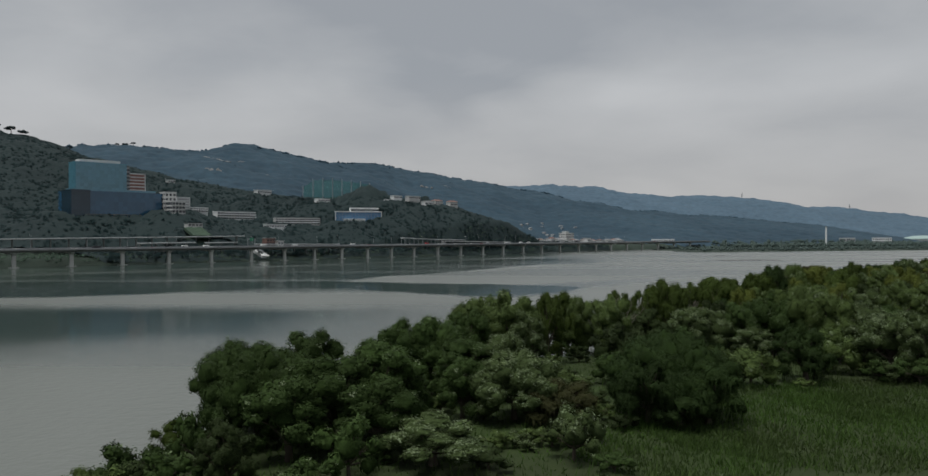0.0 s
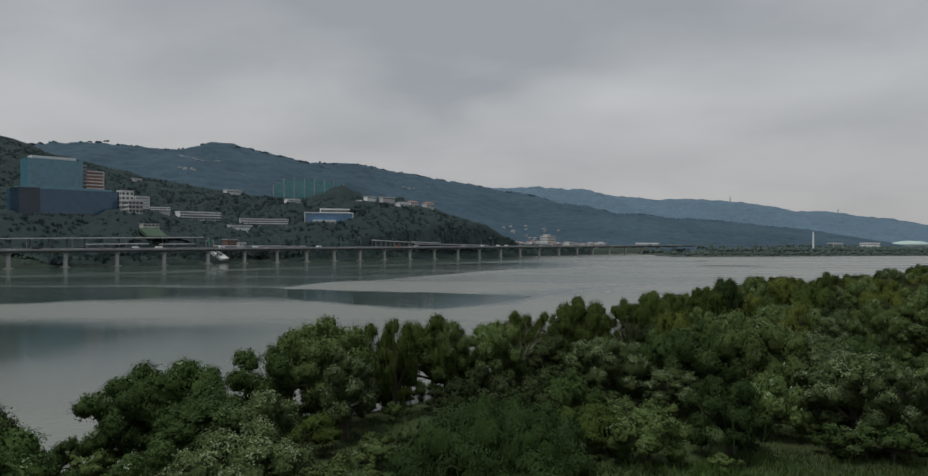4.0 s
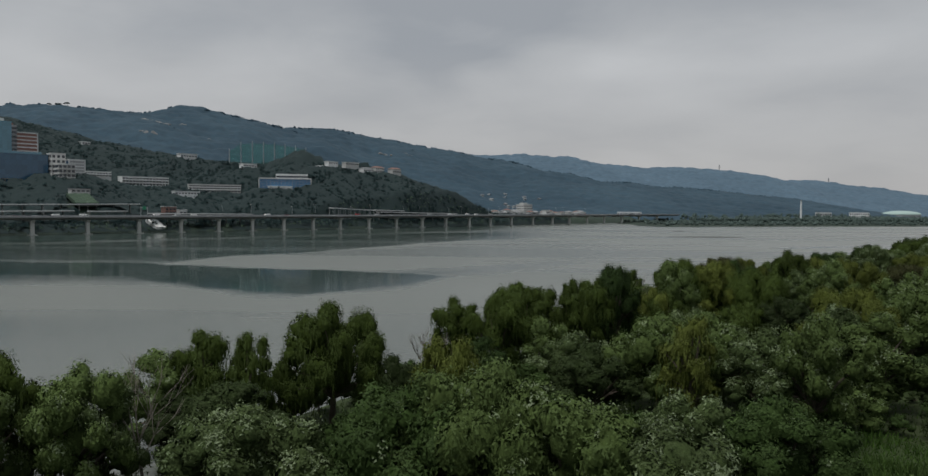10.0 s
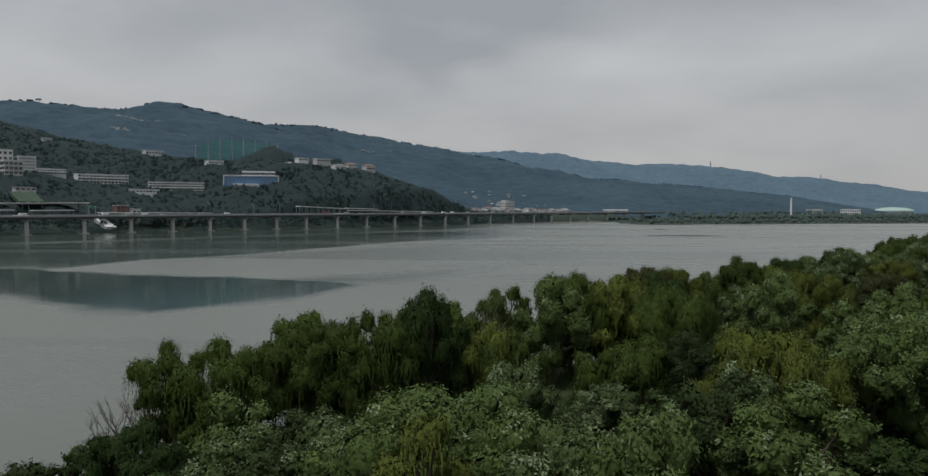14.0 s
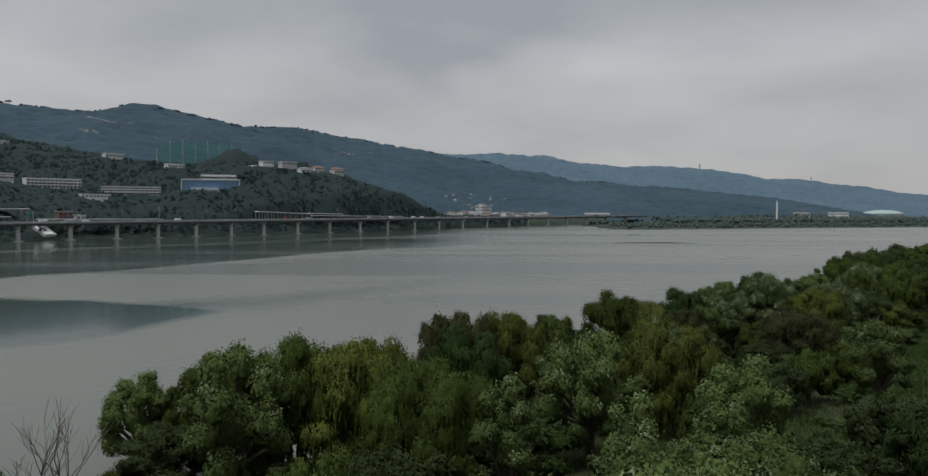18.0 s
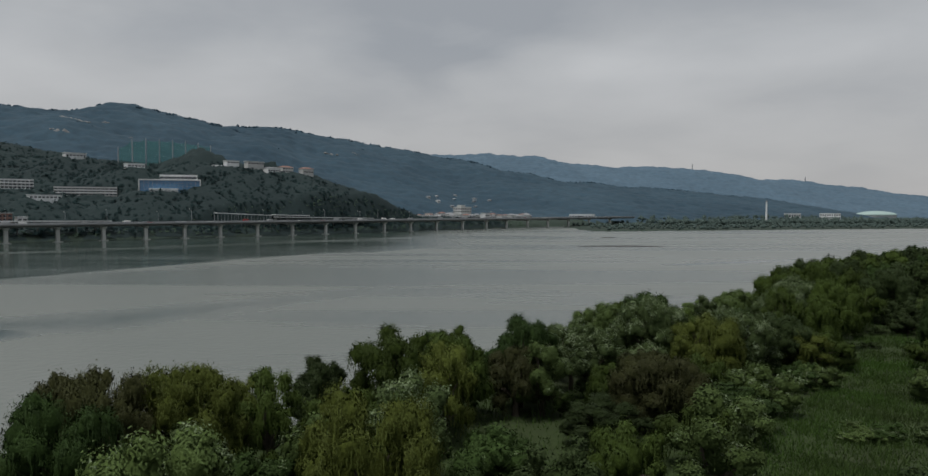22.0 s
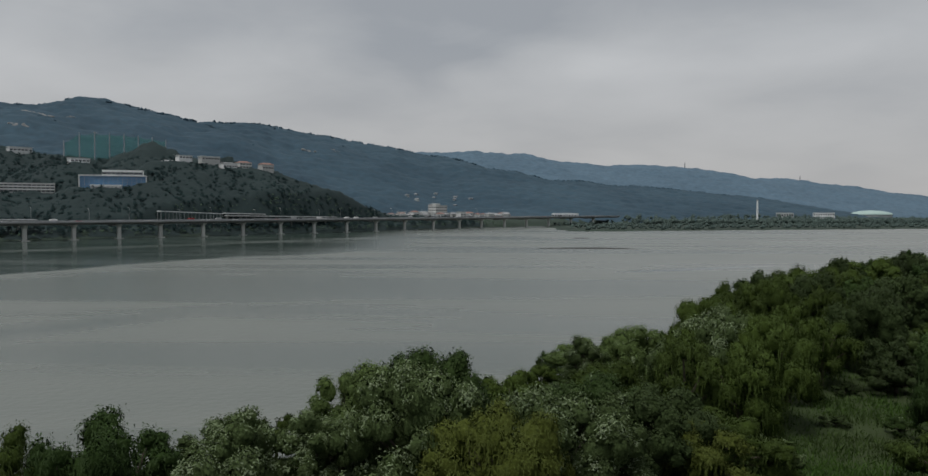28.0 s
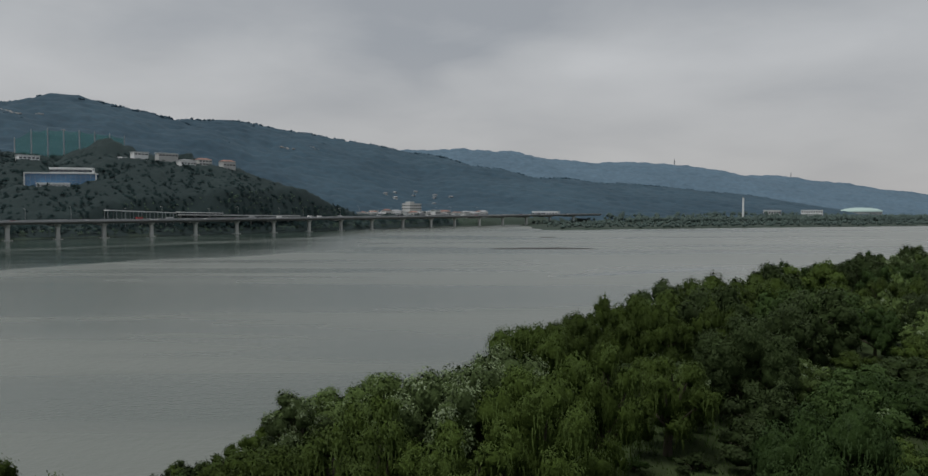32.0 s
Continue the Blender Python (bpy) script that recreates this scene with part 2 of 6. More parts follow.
DARK_GLASS = material("dark_window_glass", (0.035, 0.045, 0.055), 0.12, vary=0.2, spec=0.7, per_object=0.2)
NET = material("green_range_netting", (0.095, 0.40, 0.33), 0.9, vary=0.25, scale=0.1, through_light=0.3)
mesh_gap = NET.node_tree.nodes.new("ShaderNodeBsdfTransparent")
weave = NET.node_tree.nodes.new("ShaderNodeMixShader")
weave.inputs[0].default_value = 0.76
out_node = NET.node_tree.nodes["Material Output"]
NET.node_tree.links.new(out_node.inputs[0].links[0].from_socket, weave.inputs[1])
NET.node_tree.links.new(mesh_gap.outputs[0], weave.inputs[2])
NET.node_tree.links.new(weave.outputs[0], out_node.inputs[0])
SAND = material("wet_mud_bar", (0.030, 0.030, 0.027), 0.7, vary=0.3, scale=0.2)
ROCK = material("bare_granite", (0.20, 0.20, 0.195), 0.95, alt=(0.12, 0.135, 0.145), vary=0.5, scale=0.05, bump=0.4)
# bush colour shifted to blue-grey, haze painted in
REED = material("hazed_shore_bushes", (0.061, 0.089, 0.078), 0.95, alt=(0.049, 0.075, 0.070), vary=0.4, scale=0.02, per_piece=0.1)


# ---------------------------------------------------------------- building blocks
def mesh_of(name, verts, faces, mats, index=None, smooth=False):
    me = bpy.data.meshes.new(name)
    me.from_pydata(verts, [], faces)
    for m in mats if isinstance(mats, (list, tuple)) else [mats]:
        me.materials.append(m)
    if index is not None:
        me.polygons.foreach_set("material_index", index)
    if smooth:
        me.polygons.foreach_set("use_smooth", [True] * len(me.polygons))
    me.update()
    return me


def part(name, me, parent, label="", m=None):
    """One mesh as an object under a thing or a part."""
    ob = new(name, me)
    ob.parent = parent
    if m is not None:
        ob.matrix_basis = m
    if label:
        ob["label"] = label
    return ob


BOX_FACES = [(0, 3, 2, 1), (4, 5, 6, 7), (0, 1, 5, 4), (1, 2, 6, 5), (2, 3, 7, 6), (3, 0, 4, 7)]


def box_data(x0, x1, y0, y1, z0, z1, off=0):
    v = [(x0, y0, z0), (x1, y0, z0), (x1, y1, z0), (x0, y1, z0), (x0, y0, z1), (x1, y0, z1), (x1, y1, z1), (x0, y1, z1)]
    return v, [tuple(i + off for i in f) for f in BOX_FACES]


def boxes(name, rows, mat):
    """Several boxes (x0, x1, y0, y1, z0, z1) as one mesh."""
    verts, faces = [], []
    for r in rows:
        v, f = box_data(*r, off=len(verts))
        verts += v
        faces += f
    return mesh_of(name, verts, faces, mat)


def bevelled(name, r, mat, width=0.05):
    bm = bmesh.new()
    v, f = box_data(*r)
    bv = [bm.verts.new(p) for p in v]
    for q in f:
        bm.faces.new([bv[i] for i in q])
    bmesh.ops.bevel(bm, geom=bm.edges[:], offset=width, segments=1, affect="EDGES")
    me = bpy.data.meshes.new(name)
    bm.to_mesh(me)
    bm.free()
    me.materials.append(mat)
    return me


def prism(name, outline, z0, z1, mat):
    """An upright prism over a flat outline of (x, y)."""
    n = len(outline)
    verts = [(x, y, z0) for x, y in outline] + [(x, y, z1) for x, y in outline]
    faces = [tuple(range(n - 1, -1, -1)), tuple(range(n, 2 * n))] + [(i, (i + 1) % n, n + (i + 1) % n, n + i) for i in range(n)]
    return mesh_of(name, verts, faces, mat)


def tube_data(points, radii, sides, off=0):
    """A tapered tube along points."""
    verts, faces = [], []
    for i, p in enumerate(points):
        p = Vector(p)
        a = Vector(points[min(i + 1, len(points) - 1)]) - Vector(points[max(i - 1, 0)])
        a.normalize()
        u = a.orthogonal().normalized()
        w = a.cross(u)
        for k in range(sides):
            t = 2 * math.pi * k / sides
            verts.append(p + (u * math.cos(t) + w * math.sin(t)) * radii[i])
    for i in range(len(points) - 1):
        for k in range(sides):
            a, b = off + i * sides + k, off + i * sides + (k + 1) % sides
            faces.append((a, b, b + sides, a + sides))
    return verts, faces


def tubes(name, rows, sides, mat):
    verts, faces = [], []
    for points, radii in rows:
        v, f = tube_data(points, radii, sides, len(verts))
        verts += v
        faces += f
    return mesh_of(name, verts, faces, mat, smooth=True)


def unit_ball(level):
    bm = bmesh.new()
    bmesh.ops.create_icosphere(bm, subdivisions=level, radius=1.0)
    v = np.array([p.co[:] for p in bm.verts])
    bm.faces.ensure_lookup_table()
    f = np.array([[q.index for q in t.verts] for t in bm.faces])
    bm.free()
    return v, f


BALL1, BALL2 = unit_ball(1), unit_ball(2)

# ---------------------------------------------------------------- river and land
BRIDGE_O, BRIDGE_U = np.array([-308.0, 545.0]), np.array([0.678, 0.735])
BRIDGE_N = np.array([-0.735, 0.678])


def along(s, d=0.0):
    """The place s metres along the viaduct and d metres inland of it."""
    p = BRIDGE_O + BRIDGE_U * s + BRIDGE_N * d
    return float(p[0]), float(p[1])


def smoothstep(a, b, x):
    t = np.clip((x - a) / (b - a), 0, 1)
    return t * t * (3 - 2 * t)


def wave(x, y, size, seed):
    """Smooth, uneven relief between -1 and 1."""
    r = np.random.RandomState(seed)
    total = np.zeros_like(x, dtype=float)
    for k in range(7):
        a, ph, f = r.uniform(0, 2 * math.pi), r.uniform(0, 2 * math.pi), r.uniform(0.6, 1.9) / size
        total += np.sin((x * math.cos(a) + y * math.sin(a)) * 2 * math.pi * f + ph)
    return total / 4.0


# crest lines: x, y, height of the ground, reach of the slope
HILL_CREST = [(-760, 900, 184, 420), (-665, 947, 166, 400), (-558, 1047, 131, 360), (-458, 1046, 106, 320), (-339, 1044, 84, 270), (-240, 1003, 74, 230),
              (-170, 955, 78, 175), (-66, 965, 64, 140), (5, 975, 46, 100), (50, 1005, 24, 80), (95, 1040, 6, 60)]
BANK_CREST = [(-640, 560, 58, 150), (-480, 690, 50, 150), (-385, 745, 46, 130), (-310, 790, 40, 120), (-220, 850, 36, 110)]
MOUNTAIN_CREST = [(-1500, 1500, 194, 700), (-842, 1452, 207, 720), (-725, 1476, 210, 720), (-637, 1491, 204, 720), (-573, 1626, 232, 720), (-474, 1715, 223, 720),
                  (-396, 1770, 204, 700), (-302, 1825, 209, 690), (-218, 1880, 198, 680), (-89, 1933, 180, 660), (61, 1955, 157, 640), (203, 1841, 112, 600),
                  (355, 1890, 94, 560), (591, 1937, 76, 520), (762, 1986, 66, 460), (900, 2000, 28, 300)]
FAR_CREST = [(-400, 2360, 169, 600), (-114, 2346, 174, 600), (87, 2345, 186, 600), (197, 2345, 188, 600), (362, 2343, 182, 600), (436, 2342, 164, 600),
             (594, 2391, 154, 600), (721, 2440, 160, 600), (893, 2438, 151, 600), (1048, 2487, 128, 600), (1269, 2535, 116, 600), (1468, 2532, 91, 560),
             (1604, 2530, 66, 500), (2100, 2560, 26, 500), (2700, 2560, 18, 400)]
RIDGES = [HILL_CREST, BANK_CREST, MOUNTAIN_CREST, FAR_CREST]


def ridge_height(x, y, line):
    best = np.zeros_like(x, dtype=float)
    for (ax, ay, az, aw), (bx, by, bz, bw) in zip(line, line[1:]):
        ux, uy = bx - ax, by - ay
        t = np.clip(((x - ax) * ux + (y - ay) * uy) / (ux * ux + uy * uy), 0, 1)
        dist = np.hypot(x - ax - t * ux, y - ay - t * uy)
        z, w = az + t * (bz - az), aw + t * (bw - aw)
        q = np.clip(1 - dist / w, 0, 1)
        best = np.maximum(best, z * (0.7 * q + 0.3 * q * q * (3 - 2 * q)))
    return best


# levelled building plots along the slope: from s, to s, d, half-width, height
PADS = [(8, 98, 165, 22, 41.5), (31, 95, 212, 14, 46), (98, 112, 140, 10, 46), (116, 134, 166, 9, 46.5), (306, 348, 115, 14, 37), (148, 170, 195, 8, 46),
        (182, 228, 190, 8, 38.5), (238, 286, 145, 10, 32.5), (302, 324, 304, 8, 78), (223, 232, 404, 6, 94), (317, 335, 184, 8, 62), (383, 443, 130, 8, 65),
        (438, 495, 113, 8, 60), (94, 108, 84, 8, 26), (205, 230, 124, 6, 29), (324, 428, 228, 10, 70)]


def land_height(x, y):
    x, y = np.asarray(x, float), np.asarray(y, float)
    rx, ry = x - BRIDGE_O[0], y - BRIDGE_O[1]
    d = rx * BRIDGE_N[0] + ry * BRIDGE_N[1]
    wob = wave(x, y, 90, 5) * 4
    bank = smoothstep(16, 34, d + wob) * 7 + smoothstep(30, 70, d) * 4
    flat = smoothstep(0, 16, y + wob - (928 + 0.345 * (x - 181))) * smoothstep(235, 300, x + wob) * 3.2
    h = np.maximum(bank, flat) - 1.6
    for i, line in enumerate(RIDGES):
        r = ridge_height(x, y, line) * (smoothstep(24, 56, d) if i < 2 else 1.0)
        q = np.clip(r / line[len(line) // 2][2], 0, 1)
        rough = 1 + (0.02 + 0.16 * q * (1 - q)) * wave(x, y, (120, 120, 260, 300)[i], 11 + i) + 0.012 * wave(x, y, 60, 21 + i)
        h = np.maximum(h, r * rough - 2.0)
    s = rx * BRIDGE_U[0] + ry * BRIDGE_U[1]
    for s0, s1, pd, half, pz in PADS:
        out = np.hypot(np.maximum(0, np.maximum(s0 - s, s - s1)), d - pd)
        h = np.maximum(h, pz - 0.55 * np.maximum(0, out - half) - 70 * (1 - smoothstep(18, 56, d)))
    return h


def sheet(name, xs, ys, height, mat, label, category, skip_below=None, zone=None):
    gx, gy = np.meshgrid(xs, ys)
    gz = height(gx, gy)
    verts = np.stack([gx, gy, gz], -1).reshape(-1, 3)
    n, m = len(xs), len(ys)
    i = np.arange(n * m).reshape(m, n)
    faces = np.stack([i[:-1, :-1], i[:-1, 1:], i[1:, 1:], i[1:, :-1]], -1).reshape(-1, 4)
    if skip_below is not None:
        faces = faces[gz.reshape(-1)[faces].max(1) > skip_below]
    index = None
    if zone is not None:
        mid = verts[faces].mean(1)
        index = zone(mid[:, 0], mid[:, 1]).tolist()
    me = mesh_of(name, verts.tolist(), faces.tolist(), mat, index, smooth=True)
    return tagged(new(name, me), label, category, kind="structure")


def make_water():
    m = bpy.data.materials.new("river_water")
    m.use_nodes = True
    nt = m.node_tree
    bsdf = nt.nodes["Principled BSDF"]
    bsdf.inputs["IOR"].default_value = 1.33
    coord = nt.nodes.new("ShaderNodeTexCoord")
    # calm slicks that mirror the hills lie between wind-ruffled lanes; towards the bend the wind reaches everywhere
    def math_node(op, a, b=None, c=None):
        n = nt.nodes.new("ShaderNodeMath")
        n.operation = op
        for k, q in enumerate((a, b, c)):
            if q is None:
                continue
            if isinstance(q, (int, float)):
                n.inputs[k].default_value = q
            else:
                nt.links.new(q, n.inputs[k])
        return n.outputs[0]

    sep = nt.nodes.new("ShaderNodeSeparateXYZ")
    nt.links.new(coord.outputs["Object"], sep.inputs[0])
    bend = node(nt, "ShaderNodeTexNoise", Scale=0.02, Detail=3.0, Roughness=0.5)
    nt.links.new(coord.outputs["Object"], bend.inputs["Vector"])
    y = math_node("MULTIPLY_ADD", math_node("SUBTRACT", bend.outputs["Fac"], 0.5), 34.0, sep.outputs["Y"])
    cross = math_node("MULTIPLY_ADD", sep.outputs["X"], 1 / 300.0, 200 / 300.0)

    def edge(points):
        """The y of a slick's edge, from its course over x."""
        n = nt.nodes.new("ShaderNodeValToRGB")
        stops = n.color_ramp.elements
        stops[0].position, stops[1].position = (points[0][0] + 200) / 300, (points[-1][0] + 200) / 300
        for px, _ in points[1:-1]:
            stops.new((px + 200) / 300)
        for e, (_, py) in zip(stops, points):
            e.color = (py / 1000, py / 1000, py / 1000, 1)
        nt.links.new(cross, n.inputs[0])
        return math_node("MULTIPLY", n.outputs["Color"], 1000.0)

    def rise(line, soft):
        n = nt.nodes.new("ShaderNodeMapRange")
        n.interpolation_type = "SMOOTHSTEP"
        n.inputs["From Min"].default_value, n.inputs["From Max"].default_value = -soft, soft
        nt.links.new(math_node("SUBTRACT", y, line), n.inputs["Value"])
        return n.outputs[0]

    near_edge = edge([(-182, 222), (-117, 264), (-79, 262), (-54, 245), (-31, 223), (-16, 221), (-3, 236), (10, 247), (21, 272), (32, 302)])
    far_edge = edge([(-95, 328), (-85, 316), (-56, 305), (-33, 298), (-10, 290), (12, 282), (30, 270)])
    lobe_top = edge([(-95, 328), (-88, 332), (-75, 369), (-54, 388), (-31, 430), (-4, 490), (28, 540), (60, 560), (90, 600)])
    turn = nt.nodes.new("ShaderNodeMapping")
    turn.inputs["Rotation"].default_value = (0, 0, radians(-20))
    turn.inputs["Scale"].default_value = (0.0024, 0.0085, 1)
    nt.links.new(coord.outputs["Object"], turn.inputs["Vector"])
    lanes = node(nt, "ShaderNodeTexNoise", Scale=1.0, Detail=1.6, Roughness=0.5, Distortion=0.4)
    nt.links.new(turn.outputs[0], lanes.inputs["Vector"])
    east = nt.nodes.new("ShaderNodeMapRange")
    east.interpolation_type = "SMOOTHSTEP"
    east.inputs["From Min"].default_value, east.inputs["From Max"].default_value = 30.0, 150.0
    nt.links.new(sep.outputs["X"], east.inputs["Value"])
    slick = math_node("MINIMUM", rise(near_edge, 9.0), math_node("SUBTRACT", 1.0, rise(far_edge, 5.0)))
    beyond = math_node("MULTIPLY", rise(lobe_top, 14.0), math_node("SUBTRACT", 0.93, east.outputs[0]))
    # a calm lane nearer by, darkened for the hotel's reflection, and a ruffled one along the far bank
    reach = nt.nodes.new("ShaderNodeMapRange")
    reach.inputs["From Min"].default_value, reach.inputs["From Max"].default_value = -88.0, -25.0
    reach.inputs["To Min"].default_value, reach.inputs["To Max"].default_value = 1.0, 0.22
    nt.links.new(sep.outputs["X"], reach.inputs["Value"])
    lane = math_node("MULTIPLY", math_node("SUBTRACT", rise(98.0, 30.0), rise(184.0, 20.0)), reach.outputs[0])
    inland = math_node("ADD", math_node("MULTIPLY", math_node("ADD", sep.outputs["X"], 308.0), -0.735), math_node("MULTIPLY", math_node("SUBTRACT", sep.outputs["Y"], 545.0), 0.678))
    stripe = math_node("SUBTRACT", 1.0, math_node("MINIMUM", math_node("ABSOLUTE", math_node("DIVIDE", math_node("ADD", inland, 122.0), 20.0)), 1.0))
    beyond = math_node("MULTIPLY", beyond, math_node("SUBTRACT", 1.0, math_node("MULTIPLY", math_node("MULTIPLY", stripe, lanes.outputs["Fac"]), 0.9)))
    # long thin streaks of wind along the far bank and out on the open water
    drift = nt.nodes.new("ShaderNodeMapping")
    drift.inputs["Rotation"].default_value = (0, 0, radians(-36))
    drift.inputs["Scale"].default_value = (0.0038, 0.030, 1)
    nt.links.new(coord.outputs["Object"], drift.inputs["Vector"])
    streak = node(nt, "ShaderNodeTexNoise", Scale=1.0, Detail=3.0, Roughness=0.55, Distortion=0.3)
    nt.links.new(drift.outputs[0], streak.inputs["Vector"])
    thread = nt.nodes.new("ShaderNodeMapRange")
    thread.interpolation_type = "SMOOTHSTEP"
    thread.inputs["From Min"].default_value, thread.inputs["From Max"].default_value = 0.36, 0.56
    thread.inputs["To Min"].default_value = 0.76
    nt.links.new(streak.outputs["Fac"], thread.inputs["Value"])
    beyond = math_node("MULTIPLY", beyond, thread.outputs[0])
    # the slick trails off upstream in a soft tongue
    middle = edge([(-20, 262), (10, 286), (30, 300), (60, 328), (85, 360), (99, 384)])
    tongue = math_node("SUBTRACT", 1.0, math_node("MINIMUM", math_node("ABSOLUTE", math_node("DIVIDE", math_node("SUBTRACT", y, middle), 24.0)), 1.0))
    fade = nt.nodes.new("ShaderNodeMapRange")
    fade.inputs["From Min"].default_value, fade.inputs["From Max"].default_value = 10.0, 120.0
    fade.inputs["To Min"].default_value, fade.inputs["To Max"].default_value = 0.72, 0.0
    nt.links.new(sep.outputs["X"], fade.inputs["Value"])
    tongue = math_node("MULTIPLY", tongue, fade.outputs[0])
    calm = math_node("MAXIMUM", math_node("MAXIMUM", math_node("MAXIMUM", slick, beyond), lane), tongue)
    # a narrow slick beside the near bank upstream, and faint broad streaks everywhere
    sx, sy = math_node("SUBTRACT", sep.outputs["X"], 242.0), math_node("SUBTRACT", sep.outputs["Y"], 480.0)
    along_slick = math_node("MINIMUM", math_node("ABSOLUTE", math_node("DIVIDE", math_node("MULTIPLY_ADD", sx, 0.90, math_node("MULTIPLY", sy, 0.43)), 46.0)), 1.0)
    across_slick = math_node("MINIMUM", math_node("ABSOLUTE", math_node("DIVIDE", math_node("MULTIPLY_ADD", sx, -0.43, math_node("MULTIPLY", sy, 0.90)), 6.5)), 1.0)
    thin = math_node("MULTIPLY", math_node("SUBTRACT", 1.0, math_node("POWER", along_slick, 3.0)), math_node("SUBTRACT", 1.0, across_slick))
    wide = nt.nodes.new("ShaderNodeMapRange")
    wide.interpolation_type = "SMOOTHSTEP"
    wide.inputs["From Min"].default_value, wide.inputs["From Max"].default_value = 0.48, 0.68
    wide.inputs["To Max"].default_value = 0.42
    nt.links.new(math_node("MULTIPLY_ADD", math_node("SUBTRACT", streak.outputs["Fac"], 0.5), 0.7, lanes.outputs["Fac"]), wide.inputs["Value"])
    calm = math_node("MAXIMUM", math_node("MAXIMUM", calm, thin), wide.outputs[0])
    wind = math_node("MULTIPLY_ADD", lanes.outputs["Fac"], 0.7, 0.5)
    ruffle = nt.nodes.new("ShaderNodeMix")
    nt.links.new(calm, ruffle.inputs["Factor"])
    nt.links.new(wind, ruffle.inputs["A"])
    nt.links.new(math_node("MULTIPLY_ADD", lanes.outputs["Fac"], 0.5, -0.15), ruffle.inputs["B"])
    rough = nt.nodes.new("ShaderNodeMapRange")
    rough.inputs["To Min"].default_value, rough.inputs["To Max"].default_value = 0.07, 0.34
    nt.links.new(ruffle.outputs[0], rough.inputs["Value"])
    nt.links.new(rough.outputs[0], bsdf.inputs["Roughness"])
    silt = node(nt, "ShaderNodeTexNoise", Scale=0.012, Detail=3.0)
    nt.links.new(coord.outputs["Object"], silt.inputs["Vector"])
    silted = nt.nodes.new("ShaderNodeValToRGB")
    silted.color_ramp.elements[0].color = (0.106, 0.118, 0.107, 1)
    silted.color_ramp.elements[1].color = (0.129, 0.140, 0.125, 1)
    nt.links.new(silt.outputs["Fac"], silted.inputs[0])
    # calm water gets a darker base colour, painting in part of the hills' reflection
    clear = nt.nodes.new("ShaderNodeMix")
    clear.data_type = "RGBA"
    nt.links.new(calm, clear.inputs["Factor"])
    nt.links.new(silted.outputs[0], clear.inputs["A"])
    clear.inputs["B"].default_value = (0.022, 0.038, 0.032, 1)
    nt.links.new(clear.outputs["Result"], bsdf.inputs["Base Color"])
    ripple = node(nt, "ShaderNodeTexNoise", Scale=0.55, Detail=3.0, Roughness=0.6)
    nt.links.new(coord.outputs["Object"], ripple.inputs["Vector"])
    strength = nt.nodes.new("ShaderNodeMapRange")
    strength.inputs["To Min"].default_value, strength.inputs["To Max"].default_value = 0.01, 0.45
    nt.links.new(ruffle.outputs[0], strength.inputs["Value"])
    bump = node(nt, "ShaderNodeBump", Distance=0.25)
    nt.links.new(strength.outputs[0], bump.inputs["Strength"])
    nt.links.new(ripple.outputs["Fac"], bump.inputs["Height"])
    nt.links.new(bump.outputs[0], bsdf.inputs["Normal"])
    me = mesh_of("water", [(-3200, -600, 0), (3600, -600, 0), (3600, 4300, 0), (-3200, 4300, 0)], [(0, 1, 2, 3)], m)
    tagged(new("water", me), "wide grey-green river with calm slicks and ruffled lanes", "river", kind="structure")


make_water()


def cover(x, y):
    """Which ground cover: bank, hillside, mountain or distant ridge, the slopes hazier in colour with distance."""
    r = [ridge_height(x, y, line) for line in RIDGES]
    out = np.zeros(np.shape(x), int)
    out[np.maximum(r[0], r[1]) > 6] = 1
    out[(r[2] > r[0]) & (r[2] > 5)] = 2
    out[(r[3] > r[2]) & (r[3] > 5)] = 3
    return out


def crowns(x, y, cell, seed):
    """Domes of tree crowns, one to each cell of a jittered lattice: 0 between them, 1 at their tops."""
    best = np.zeros(np.shape(x))
    ci, cj = np.floor(x / cell), np.floor(y / cell)
    for di in (-1, 0, 1):
        for dj in (-1, 0, 1):
            a, b = ci + di, cj + dj
            r = [np.mod(np.sin(a * (12.9 + k) + b * (78.2 - k) + seed * 3.7) * 43758.5, 1.0) for k in (0.0, 5.3, 9.1)]
            dist = np.hypot(x - (a + r[0]) * cell, y - (b + r[1]) * cell) / (cell * (0.62 + 0.45 * r[2]))
            best = np.maximum(best, np.sqrt(np.clip(1 - dist * dist, 0, 1)) * (0.65 + 0.5 * r[2]))
    return best


def canopy_height(x, y):
    """The ground of the far bank with the uneven tops of the closed woods on its mountains."""
    kind = cover(x, y)
    return land_height(x, y) + crowns(x, y, 17.0, 1) * np.array([0.0, 0.0, 6.5, 6.0])[kind] - np.array([0.0, 0.0, 3.0, 3.0])[kind]


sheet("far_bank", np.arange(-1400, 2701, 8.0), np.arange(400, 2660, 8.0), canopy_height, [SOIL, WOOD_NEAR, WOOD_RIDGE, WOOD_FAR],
      "wooded far bank rising to mountain ridges tinted blue for haze", "hillside", skip_below=-1.2, zone=cover)

